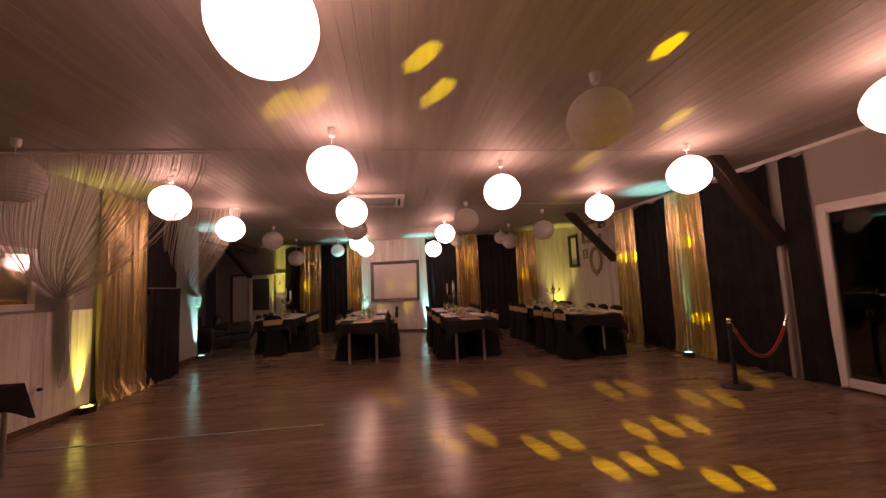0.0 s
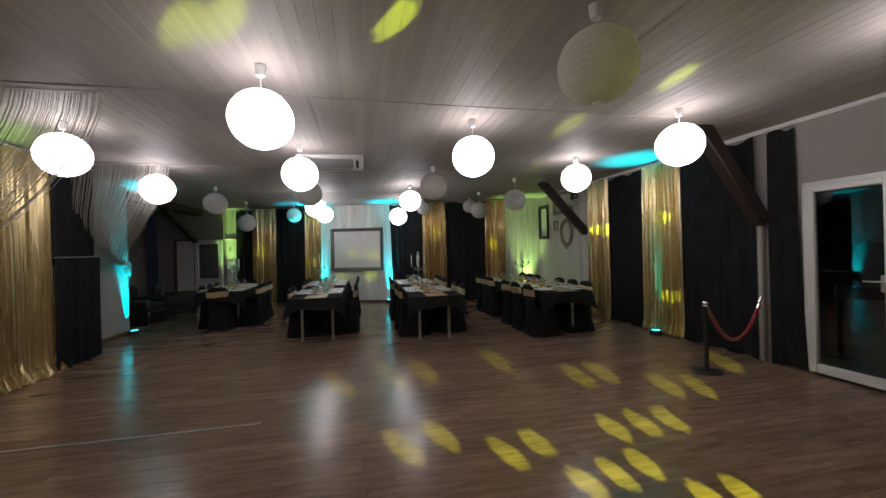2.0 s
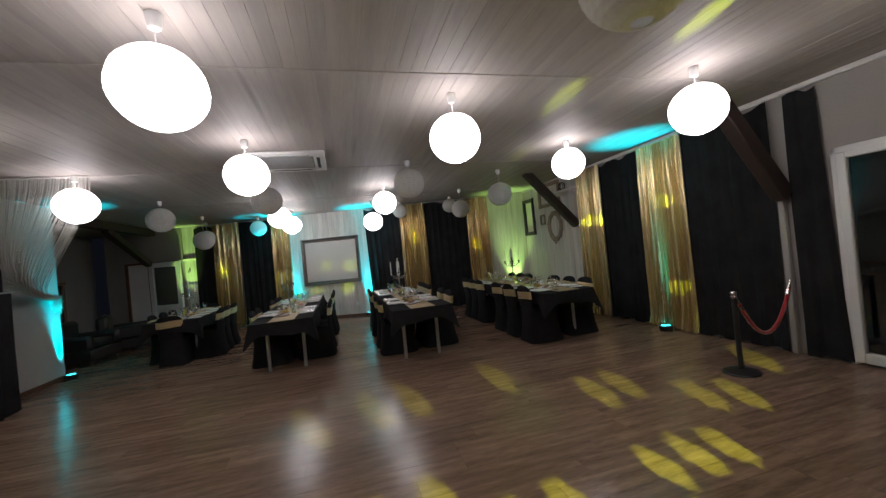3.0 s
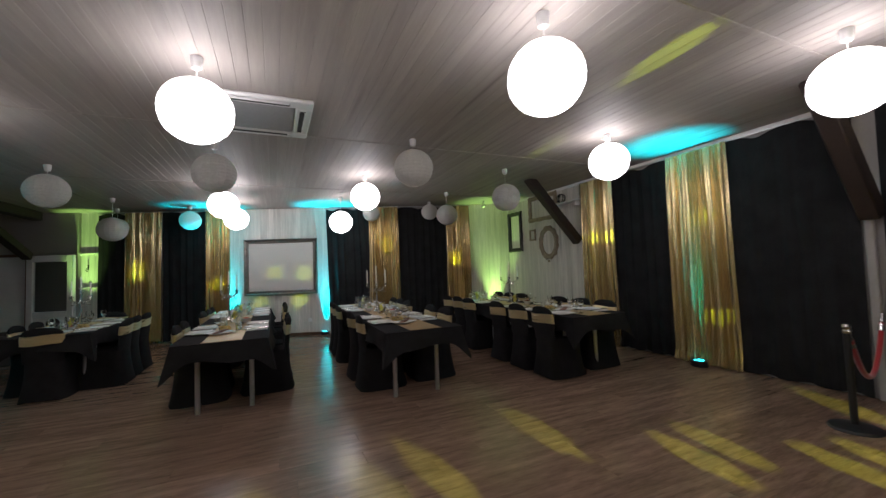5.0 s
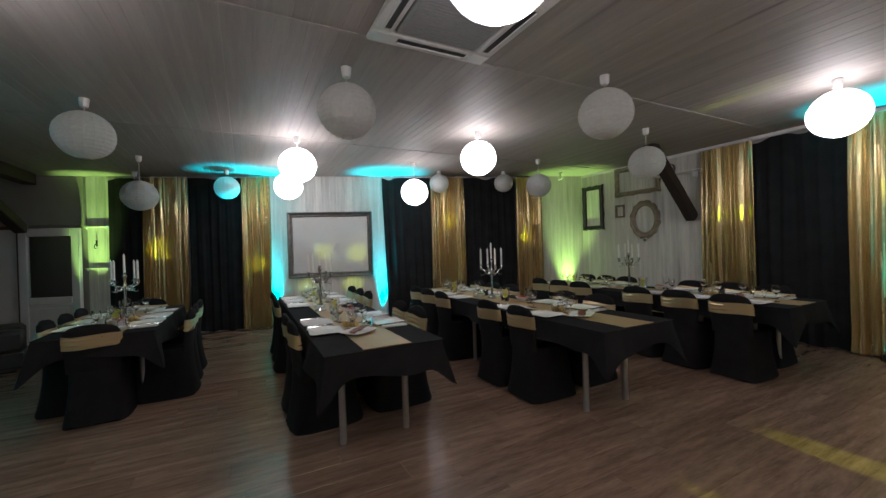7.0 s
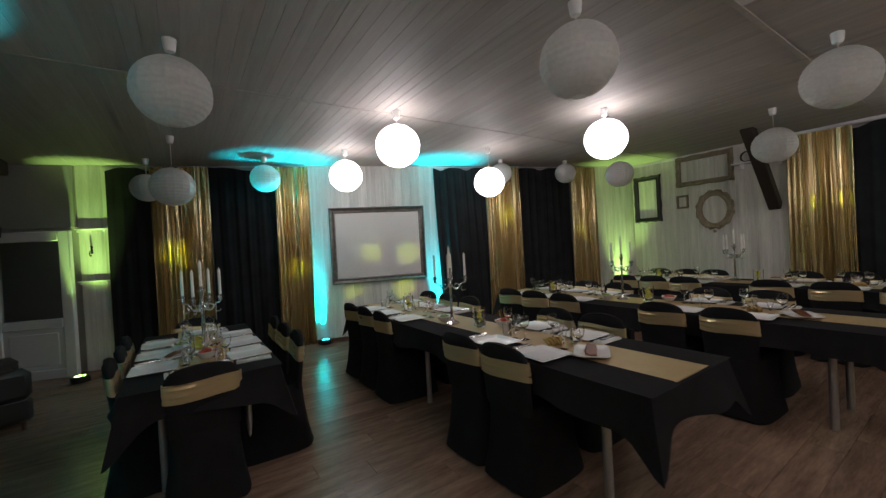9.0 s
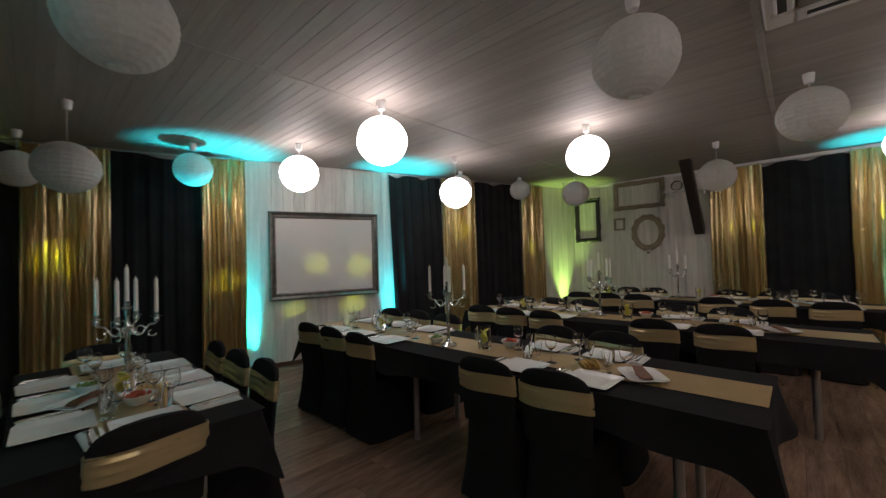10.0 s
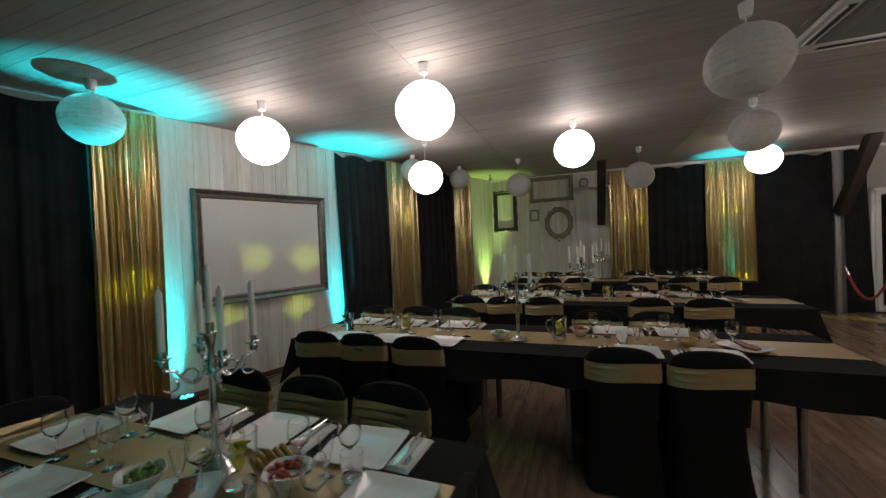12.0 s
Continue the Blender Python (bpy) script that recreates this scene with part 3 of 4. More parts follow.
targets += [tuple(BACK @ Vector((u, -0.05, z))) for u, z in ((-0.28, 1.40), (0.34, 1.36), (-3.1, 1.55), (-1.48, 1.20), (2.15, 1.95), (-0.55, 0.72), (0.25, 0.74), (3.75, 1.6))]
targets += [(x, y, CEILING) for x, y in ((0.07, 3.5), (0.22, 3.95), (-1.0, 4.2), (-0.76, 4.12), (2.55, 4.35), (1.65, 3.3), (2.3, 5.6), (2.86, 7.6))]
ways = [(Vector(p) - DOME).normalized() for p in targets]
dome = Shape()
STEP = 0.4
HOLES = [math.cos(radians(1.2 if (Vector(p) - DOME).length < 7 else 0.72)) for p in targets]
az = [-84 + STEP * i for i in range(int(168 / STEP) + 1)]
el = [-46 + STEP * i for i in range(int(98 / STEP) + 1)]
index = {}


def dome_vertex(i, j):
    if (i, j) not in index:
        a, e = radians(az[i]), radians(el[j])
        index[i, j] = len(dome.v)
        dome.v.append((0.15 * math.sin(a) * math.cos(e), 0.15 * math.cos(a) * math.cos(e), 0.15 * math.sin(e)))
    return index[i, j]


for i in range(len(az) - 1):
    for j in range(len(el) - 1):
        a, e = radians(az[i] + STEP / 2), radians(el[j] + STEP / 2)
        d = Vector((math.sin(a) * math.cos(e), math.cos(a) * math.cos(e), math.sin(e)))
        if not any(abs(d.z - q.z) < 0.05 and d.dot(q) > h for q, h in zip(ways, HOLES)):
            dome.f.append((dome_vertex(i, j), dome_vertex(i + 1, j), dome_vertex(i + 1, j + 1), dome_vertex(i, j + 1)))
party = thing("party_light", "black party light with a drilled dome on a stand", "spotlight", m=Matrix.Translation(DOME))
part("dome", dome, M_BLACKMETAL, party)
part("housing", Shape().box((-0.17, -0.2, -0.17), (0.17, -0.17, 0.17), 0.02).box((-0.17, -0.18, -0.17), (-0.152, 0.03, 0.17), 0.004).box((0.152, -0.18, -0.17), (0.17, 0.03, 0.17), 0.004).box((-0.17, -0.18, 0.139), (0.17, 0.07, 0.17), 0.004).box((-0.17, -0.18, -0.17), (0.17, 0.07, -0.139), 0.004), M_BLACKMETAL, party)
part("pole", Shape().sweep([(0, -0.1, -0.165), (0, -0.1, -1.2)], 0.017, 10), M_BLACKMETAL, party)
for k in range(3):
    a = 2.094 * k
    part("leg", Shape().sweep([(0, -0.1, -0.9), (0.42 * math.sin(a), -0.1 + 0.42 * math.cos(a), -1.44)], 0.011, 8), M_BLACKMETAL, party)
beam = spot("party_beam", DOME, DOME + Vector((0, 1, 0)), YELLOW, 2500, 150, 0.0, 0.0007)

# ---- air conditioner ----
ac = thing("ceiling_air_conditioner", "white square cassette air conditioner flush in the ceiling", "air conditioner", m=pose(-0.41, 7.62, CEILING))
fr = Shape()
for a, b in (((-0.45, -0.45), (0.45, -0.31)), ((-0.45, 0.31), (0.45, 0.45)), ((-0.45, -0.31), (-0.31, 0.31)), ((0.31, -0.31), (0.45, 0.31))):
    fr.box((*a, -0.04), (*b, -0.002), 0.012)
part("panel", fr, M_PVC, ac)
g = Shape().box((-0.30, -0.30, -0.034), (0.30, 0.30, -0.012), 0.006)
for k in range(22):
    g.box((-0.27, -0.273 + 0.026 * k, -0.038), (0.27, -0.263 + 0.026 * k, -0.033))
part("grille", g, M_GREYMESH, ac)
for k in range(4):
    sl = Shape().box((-0.26, 0.345, -0.043), (0.26, 0.395, -0.039), 0.001, pose(0, 0, 0, 0, 0, 90 * k))
    part("air_slot", sl, M_BOARDDARK, ac)
    part("flap", Shape().box((-0.255, 0.386, -0.05), (0.255, 0.40, -0.038), 0.003, pose(0, 0, 0, 0, 0, 90 * k)), M_PVC, ac)


# ---- chairs in stretch covers ----
def ring(hw, y0, y1, z, n=28, power=4.0):
    cy, hy = (y0 + y1) / 2, (y1 - y0) / 2
    out = []
    for i in range(n):
        a = 2 * math.pi * i / n
        c, s = math.cos(a), math.sin(a)
        out.append((hw * math.copysign(abs(c) ** (2 / power), c), cy + hy * math.copysign(abs(s) ** (2 / power), s), z))
    return out


def loft(rings, close=True):
    s = Shape()
    n = len(rings[0])
    vs = [p for r in rings for p in r]
    fs = [(i * n + k, i * n + (k + 1) % n, (i + 1) * n + (k + 1) % n, (i + 1) * n + k) for i in range(len(rings) - 1) for k in range(n)]
    if close:
        fs += [tuple(reversed(range(n))), tuple((len(rings) - 1) * n + k for k in range(n))]
    return s.add(vs, fs)


def chair_master():
    ob = thing("banquet_chair", "chair in a black stretch cover with a champagne satin sash", "chair", "chairs at the tables")
    skirt = []
    for z, hw, y0, y1 in ((0.0, 0.230, -0.095, 0.50), (0.03, 0.226, -0.09, 0.495), (0.15, 0.205, -0.065, 0.465), (0.30, 0.190, -0.045, 0.445), (0.42, 0.188, -0.037, 0.45), (0.455, 0.187, -0.035, 0.452), (0.472, 0.17, -0.03, 0.43)):
        skirt.append([(x, y, zz if zz > 0 else 0.035 * max(0, 1 - abs(abs(x) - hw) / 0.12) * 0 + (0.02 if abs(x) < hw * 0.75 else 0.0)) for x, y, zz in ring(hw, y0, y1, z)])
    part("seat_cover", loft(skirt), M_BLACK, ob)
    back = []
    for z, hw in ((0.44, 0.186), (0.52, 0.189), (0.62, 0.193), (0.70, 0.196), (0.755, 0.194), (0.785, 0.186), (0.81, 0.168), (0.828, 0.140), (0.840, 0.098), (0.845, 0.05)):
        lean = -0.10 * (z - 0.4)
        th = 0.03 if z < 0.82 else 0.018
        back.append([(x, y + 0.02 * (1 - (x / 0.22) ** 2) * -1, zz) for x, y, zz in ring(hw, lean - th + 0.02, lean + th + 0.02, z, 28, 2.6)])
    part("back_cover", loft(back), M_BLACK, ob)
    sash = []
    for k in range(9):
        z = 0.648 + 0.112 * k / 8
        lean = -0.10 * (z - 0.4)
        th = 0.036 + 0.0035 * math.sin(k * 2.3)
        hw = (0.204 if z < 0.74 else 0.201) + 0.002 * math.sin(k * 1.9)
        sash.append([(x, y - 0.02 * (1 - (x / 0.22) ** 2) + 0.0025 * math.sin(k * 2.1 + x * 9), zz + 0.006 * math.sin(x * 14)) for x, y, zz in ring(hw, lean - th + 0.02, lean + th + 0.02, z, 28, 2.6)])
    part("sash", loft(sash, False), M_SASH, ob, "champagne gold satin sash")
    return ob


master_chair = chair_master()
chair_used = False


def chair(x, y, turn, seed):
    """x, y: the top of the backrest; turn: the way the sitter looks, 0 along +y."""
    global chair_used
    r = random.Random(seed)
    m = pose(x, y, 0, 0, 0, turn + r.uniform(-3, 3)) @ pose(0, 0.03, 0)
    if not chair_used:
        chair_used = True
        master_chair.matrix_world = m
        return master_chair
    return copy_thing(master_chair, m)


# ---- tables ----
TABLE_Z, CLOTH_Z = 0.735, 0.741
ROWS_OF_TABLES = [  # centre x, front edge, far edge, tables in the row
    (-2.76, 9.90, 11.76, 2), (-0.77, 8.10, 11.80, 3), (1.13, 7.58, 11.15, 3), (3.22, 7.28, 10.77, 3)]


def table(x, y0, y1):
    ob = thing("dining_table", "rectangular banquet table with grey steel legs under a black cloth", "table", "banquet tables", pose(x, (y0 + y1) / 2, 0))
    h = (y1 - y0) / 2 - 0.004
    part("tabletop", Shape().box((-0.395, -h, TABLE_Z - 0.03), (0.395, h, TABLE_Z), 0.004), M_BROWNWOOD, ob)
    for sx in (-0.245, 0.245):
        for sy in (-h + 0.32, h - 0.32):
            part("leg", Shape().sweep([(sx, sy, 0.0), (sx, sy, TABLE_Z - 0.03)], 0.024, 12), M_STEEL, ob)
    part("under_rail", Shape().box((-0.26, -h + 0.31, TABLE_Z - 0.07), (0.26, -h + 0.33, TABLE_Z - 0.03), 0.003).box((-0.26, h - 0.33, TABLE_Z - 0.07), (0.26, h - 0.31, TABLE_Z - 0.03), 0.003), M_STEEL, ob)
    return ob


def tablecloth(x, y0, y1, seed):
    """A black cloth over the whole row, with long pointed corners."""
    hx, hy = 0.41, (y1 - y0) / 2 + 0.015
    cy = (y0 + y1) / 2
    r = random.Random(seed)
    ph = [r.uniform(0, 6.28) for _ in range(4)]
    per = 4 * (hx + hy)
    corners = [0, 2 * hx, 2 * hx + 2 * hy, 4 * hx + 2 * hy, per]

    def rim(s):
        d = s * per
        if d < corners[1]:
            return (-hx + d, -hy), (0, -1)
        if d < corners[2]:
            return (hx, -hy + d - corners[1]), (1, 0)
        if d < corners[3]:
            return (hx - (d - corners[2]), hy), (0, 1)
        return (-hx, hy - (d - corners[3])), (-1, 0)

    def point(s, t):
        (px, py), (nx, ny) = rim(s)
        near = min(abs(s * per - c) for c in corners)
        c = math.exp(-((near / 0.075) ** 2))
        dx, dy = math.copysign(1, px), math.copysign(1, py)
        drop = 0.165 + 0.16 * c + 0.015 * math.sin(9 * s * per + ph[0])
        fold = (0.012 + 0.02 * t) * math.sin(s * per * 7 + ph[1]) * (1 - c) + 0.008 * math.sin(s * per * 17 + ph[2])
        out = 0.012 + 0.035 * t + fold * t
        q = t * t
        return (px + nx * out * (1 - c) + dx * c * 0.075 * t, py + ny * out * (1 - c) + dy * c * 0.075 * t, CLOTH_Z - 0.012 * (1 - (1 - t) ** 8) - drop * t)

    ob = thing("tablecloth", "black tablecloth with long hanging corners", "tablecloth", "black tablecloths", pose(x, cy, 0))
    part("skirt", Shape().grid(point, 300, 9, closed=True), M_BLACK, ob)
    top = Shape().grid(lambda s, t: ((s * 2 - 1) * (hx + 0.012), (t * 2 - 1) * (hy + 0.012), CLOTH_Z + 0.0012 * math.sin(23 * t + 5 * s) * math.sin(9 * s)), 10, 60)
    part("top", top, M_BLACK, ob)
    return ob


def runner(x, y0, y1, seed):
    r = random.Random(seed)
    a, b = r.uniform(0, 6), r.uniform(0, 6)

    def point(s, t):
        y = y0 - 0.012 + (y1 - y0 + 0.024) * t
        return ((s - 0.5) * 0.34 + 0.008 * math.sin(3 * t + a), y, CLOTH_Z + 0.0045 + 0.0022 * math.sin(31 * t + 3 * s + b) * math.sin(3.14 * s))

    ob = thing("table_runner", "gold satin runner along a black tablecloth", "table runner", "gold table runners", pose(x, 0, 0))
    part("cloth", Shape().grid(point, 8, 70), M_RUNNER, ob)
    for y in (y0 - 0.012, y1 + 0.0):
        part("hem", Shape().box((-0.17, y, CLOTH_Z + 0.003), (0.17, y + 0.012, CLOTH_Z + 0.0085), 0.002), M_RUNNER, ob)
    return ob


for i, (x, a, b, n) in enumerate(ROWS_OF_TABLES):
    for k in range(n):
        table(x, a + (b - a) * k / n, a + (b - a) * (k + 1) / n)
    tablecloth(x, a, b, 60 + i)
    runner(x, a, b, 70 + i)

SEATS = []  # row, side, y
SEAT_Y = [lambda y: y - 0.15, lambda y: y + (0.04 if y > 10 else -0.15), lambda y: y - 0.17, lambda y: y - 0.09]
for ys, side in (((10.53, 10.96, 11.41), 1), ((10.60, 11.02, 11.46), -1)):
    SEATS += [(0, side, SEAT_Y[0](y)) for y in ys]
for ys, side in (((9.15, 9.60, 10.64, 11.10, 11.56), 1), ((9.07, 9.50, 10.60, 11.04, 11.45), -1)):
    SEATS += [(1, side, SEAT_Y[1](y)) for y in ys]
for ys, side in (((8.66, 9.14, 10.18, 10.64, 11.08), 1), ((8.60, 9.10, 10.14, 10.58, 11.0), -1)):
    SEATS += [(2, side, SEAT_Y[2](y)) for y in ys]
for ys, side in (((7.88, 8.30, 8.78, 9.80, 10.20, 10.61), 1), ((7.79, 8.30, 8.82, 9.74, 10.16, 10.58), -1)):
    SEATS += [(3, side, SEAT_Y[3](y)) for y in ys]
for i, (row, side, y) in enumerate(SEATS):
    cx = ROWS_OF_TABLES[row][0]
    chair(cx + (0.63 if side > 0 else -0.51) + 0.012 * math.sin(i * 5.1), y, 90 if side > 0 else -90, 100 + i)
chair(-2.78, 9.86, 0, 300)
chair(-2.76, 11.93, 180, 301)


# ---- table ware ----
def plate_master():
    ob = thing("square_plate", "white square porcelain plate on the table", "plate", "square dinner plates")
    prof = ((0.085, 0.0), (0.095, 0.004), (0.125, 0.014), (0.132, 0.016), (0.130, 0.019), (0.098, 0.009), (0.085, 0.006))
    s = loft([[(x, y, z) for x, y, _ in ring(h, -h, h, 0, 36, 16)] for h, z in prof])
    part("dish", s, M_CHINA, ob)
    return ob


def napkin_master():
    ob = thing("folded_napkin", "white folded linen napkin under cutlery", "napkin", "folded napkins")
    s = Shape()
    for k in range(3):
        s.grid(lambda a, b, k=k: ((a - 0.5) * (0.085 - 0.004 * k), (b - 0.5) * (0.215 - 0.01 * k), 0.0025 + 0.0045 * k + 0.003 * math.sin(3.14 * a) + 0.001 * math.sin(9 * b)), 6, 8)
    s.box((-0.0425, -0.108, 0.0), (0.0425, 0.108, 0.0035), 0.0015)
    part("linen", s, M_NAPKIN, ob)
    return ob


def fork_master():
    ob = thing("fork", "polished steel table fork", "cutlery", "forks")
    s = Shape().sweep([(0, -0.10, 0.004), (0, -0.05, 0.006), (0, 0.03, 0.005), (0, 0.05, 0.005)], [0.006, 0.0045, 0.003, 0.006], 6)
    for k in range(4):
        s.sweep([(-0.009 + 0.006 * k, 0.05, 0.005), (-0.009 + 0.006 * k, 0.095, 0.007)], 0.0016, 5)
    s.box((-0.011, 0.045, 0.0035), (0.011, 0.057, 0.0065), 0.001)
    part("fork_body", s, M_SILVER, ob)
    return ob


def knife_master():
    ob = thing("knife", "polished steel table knife", "cutlery", "knives")
    part("handle", Shape().sweep([(0, -0.11, 0.005), (0, -0.02, 0.005)], [0.0065, 0.0055], 8), M_SILVER, ob)
    part("blade", Shape().box((-0.008, -0.02, 0.003), (0.006, 0.085, 0.005), 0.001).box((-0.005, 0.085, 0.003), (0.004, 0.10, 0.005), 0.001), M_SILVER, ob)
    return ob


def vessel(profile_out, wall=0.0016):
    """A closed glass wall from its outer line, foot to rim."""
    inner = [(max(r - wall, 0.0), z + (wall if i == 0 else 0)) for i, (r, z) in enumerate(profile_out)]
    return list(profile_out) + inner[::-1]


def wine_master():
    ob = thing("wine_glass", "clear stemmed wine glass", "glass", "wine glasses")
    s = Shape().lathe([(0.0, 0.0), (0.034, 0.001), (0.034, 0.003), (0.008, 0.008), (0.004, 0.02), (0.004, 0.075), (0.012, 0.084), (0.030, 0.102), (0.037, 0.125), (0.036, 0.150), (0.032, 0.172), (0.0305, 0.172), (0.0345, 0.150), (0.0355, 0.125), (0.0285, 0.104), (0.010, 0.088), (0.0, 0.086)], 20, cap=False)
    part("bowl_and_stem", s, M_GLASS, ob)
    return ob


def flute_master():
    ob = thing("small_flute", "small clear conical stemmed glass", "glass", "small stemmed glasses")
    s = Shape().lathe([(0.0, 0.0), (0.027, 0.001), (0.027, 0.003), (0.006, 0.008), (0.0045, 0.03), (0.010, 0.045), (0.020, 0.085), (0.026, 0.125), (0.0246, 0.125), (0.0186, 0.086), (0.008, 0.048), (0.0, 0.046)], 18, cap=False)
    part("bowl_and_stem", s, M_GLASS, ob)
    return ob


def tumbler_master():
    ob = thing("tumbler", "clear glass water tumbler on the table", "glass", "tumblers")
    part("glass_wall", Shape().lathe([(0.0, 0.0), (0.028, 0.0), (0.031, 0.004), (0.036, 0.09), (0.0345, 0.09), (0.0295, 0.008), (0.0, 0.008)], 20, cap=False), M_GLASS, ob)
    return ob


masters = {}


def put(kind, maker, m):
    """The first is built, the others are copies of it."""
    if kind not in masters:
        masters[kind] = maker()
        masters[kind].matrix_world = m
        return masters[kind]
    return copy_thing(masters[kind], m)


T = CLOTH_Z + 0.002
RT = CLOTH_Z + 0.0075
for i, (row, side, y) in enumerate(SEATS):
    r = random.Random(500 + i)
    cx = ROWS_OF_TABLES[row][0]
    # local y runs from the sitter to the middle of the table
    seat = pose(cx + side * 0.275, y - 0.09 + r.uniform(-0.02, 0.02), T, 0, 0, 90 * side)
    put("plate", plate_master, seat @ pose(0, 0, 0, 0, 0, r.uniform(-4, 4)))
    put("napkin", napkin_master, seat @ pose(-0.182 + r.uniform(-0.006, 0.006), -0.01, 0.0, 0, 0, r.uniform(-4, 4)))
    put("fork", fork_master, seat @ pose(-0.198, -0.01, 0.0155, 0, 0, r.uniform(-5, 5)))
    put("knife", knife_master, seat @ pose(-0.168, -0.01, 0.0155, 0, 0, r.uniform(-5, 5)))
    put("wine", wine_master, seat @ pose(0.11 + r.uniform(-0.02, 0.02), 0.19, 0.0055))
    put("flute", flute_master, seat @ pose(0.03 + r.uniform(-0.02, 0.02), 0.175 + r.uniform(-0.01, 0.02), 0.0055))
    if i % 3 == 0:
        put("tumbler", tumbler_master, seat @ pose(-0.07, 0.18, 0.0055))
for y, turn in ((10.08, 0), (11.54, 180)):
    seat = pose(-2.75, y, T, 0, 0, turn)
    put("plate", plate_master, seat)
    put("napkin", napkin_master, seat @ pose(-0.182, 0, 0.0, 0, 0, 4))
    put("fork", fork_master, seat @ pose(-0.198, 0, 0.0155))
    put("knife", knife_master, seat @ pose(-0.168, 0, 0.0155))
    put("wine", wine_master, seat @ pose(0.12, 0.18, 0.0055))


def candelabra_master():
    ob = thing("candelabra", "silver five-armed candelabra with white candles", "candelabra", "candelabras on the tables")
    stem = [(0.0, 0.0), (0.062, 0.0), (0.064, 0.006), (0.050, 0.014), (0.030, 0.022), (0.018, 0.034), (0.013, 0.05), (0.011, 0.12), (0.015, 0.15), (0.011, 0.18), (0.012, 0.27), (0.020, 0.29), (0.014, 0.305), (0.010, 0.34), (0.016, 0.365), (0.020, 0.38), (0.030, 0.384), (0.030, 0.388), (0.013, 0.39), (0.013, 0.415), (0.0, 0.415)]
    stem = [(r, z * 1.2) for r, z in stem]
    part("stem", Shape().lathe(stem, 20, cap=False), M_SILVER, ob)

    def candle(x, y, z, n):
        part("candle", Shape().lathe([(0.0, z), (0.0105, z), (0.0100, z + 0.19), (0.008, z + 0.198), (0.003, z + 0.205), (0.001, z + 0.217), (0.0, z + 0.217)], 12, pose(x, y, 0), cap=False), M_WAX, ob, "white taper candle")

    candle(0, 0, 0.485, 0)
    for k in range(4):
        a = radians(45 + 90 * k)
        c, s_ = math.cos(a), math.sin(a)
        path = []
        for q in range(15):
            u = q / 14
            rad = 0.012 + 0.118 * u
            z = 0.345 - 0.045 * math.sin(math.pi * min(1, u * 1.35)) + 0.02 * u
            path.append((rad * c, rad * s_, z))
        path += [(0.135 * c, 0.135 * s_, 0.385)]
        arm = Shape().sweep(path, 0.0055, 8)
        curl = [((0.06 + 0.022 * math.cos(w)) * c, (0.06 + 0.022 * math.cos(w)) * s_, 0.335 + 0.022 * math.sin(w)) for w in [0.5 * j for j in range(10)]]
        arm.sweep(curl, 0.004, 6)
        curl2 = [((0.115 + 0.020 * math.cos(w)) * c, (0.115 + 0.020 * math.cos(w)) * s_, 0.312 + 0.018 * math.sin(w)) for w in [2 + 0.5 * j for j in range(9)]]
        arm.sweep(curl2, 0.0035, 6)
        part("arm", arm, M_SILVER, ob)
        part("candle_cup", Shape().lathe([(0.0, 0.368), (0.010, 0.368), (0.015, 0.385), (0.011, 0.398), (0.028, 0.403), (0.028, 0.407), (0.013, 0.409), (0.013, 0.428), (0.0, 0.428)], 16, pose(0.135 * c, 0.135 * s_, 0), cap=False), M_SILVER, ob)
        candle(0.135 * c, 0.135 * s_, 0.418, k)
    return ob


CANDLES = [(-2.74, 10.72, 20), (-0.88, 10.0, 5), (1.12, 9.57, 30), (3.30, 9.26, 10)]
for x, y, turn in CANDLES:
    put("candelabra", candelabra_master, pose(x, y, RT, 0, 0, turn))


def jug_master():
    ob = thing("water_jug", "glass jug of water with lemon slices", "jug", "jugs of lemon water")
    part("glass_wall", Shape().lathe([(0.0, 0.0), (0.045, 0.0), (0.048, 0.006), (0.053, 0.10), (0.056, 0.165), (0.0535, 0.165), (0.0505, 0.10), (0.0455, 0.012), (0.0, 0.012)], 22, cap=False), M_GLASS, ob)
    r = random.Random(9)
    for k in range(5):
        part("lemon_slice", Shape().lathe([(0.0, -0.003), (0.024, -0.003), (0.026, 0), (0.024, 0.003), (0.0, 0.003)], 14, pose(r.uniform(-0.015, 0.015), r.uniform(-0.015, 0.015), 0.06 + 0.018 * k, r.uniform(-70, 70), r.uniform(-40, 40), 0), cap=False), M_LEMON, ob)
    part("handle", Shape().sweep([(0.053, 0, 0.14), (0.085, 0, 0.13), (0.09, 0, 0.09), (0.075, 0, 0.05), (0.05, 0, 0.035)], 0.006, 8), M_GLASS, ob)
    return ob


def bowl(m, fill, label):
    ob = thing("small_bowl", label, "bowl", "bowls of food", m)
    part("dish", loft([[(x, y, z) for x, y, _ in ring(h, -h, h, 0, 24, 3.2)] for h, z in ((0.03, 0.0), (0.036, 0.003), (0.062, 0.045), (0.068, 0.052), (0.065, 0.053), (0.056, 0.043), (0.03, 0.008))]), M_CHINA, ob)
    r = random.Random(int(m.translation.x * 100 + m.translation.y * 37))
    s = Shape()
    for k in range(26):
        a, q = r.uniform(0, 6.28), 0.05 * math.sqrt(r.random())
        s.box((-0.012, -0.009, -0.006), (0.012, 0.009, 0.006), 0.003, pose(q * math.cos(a), q * math.sin(a), 0.042 + r.uniform(0, 0.016) - q * 0.15, r.uniform(0, 90), r.uniform(0, 90), r.uniform(0, 180)))
    tagged(part("filling", s, fill, ob), kind="stuff")
    return ob


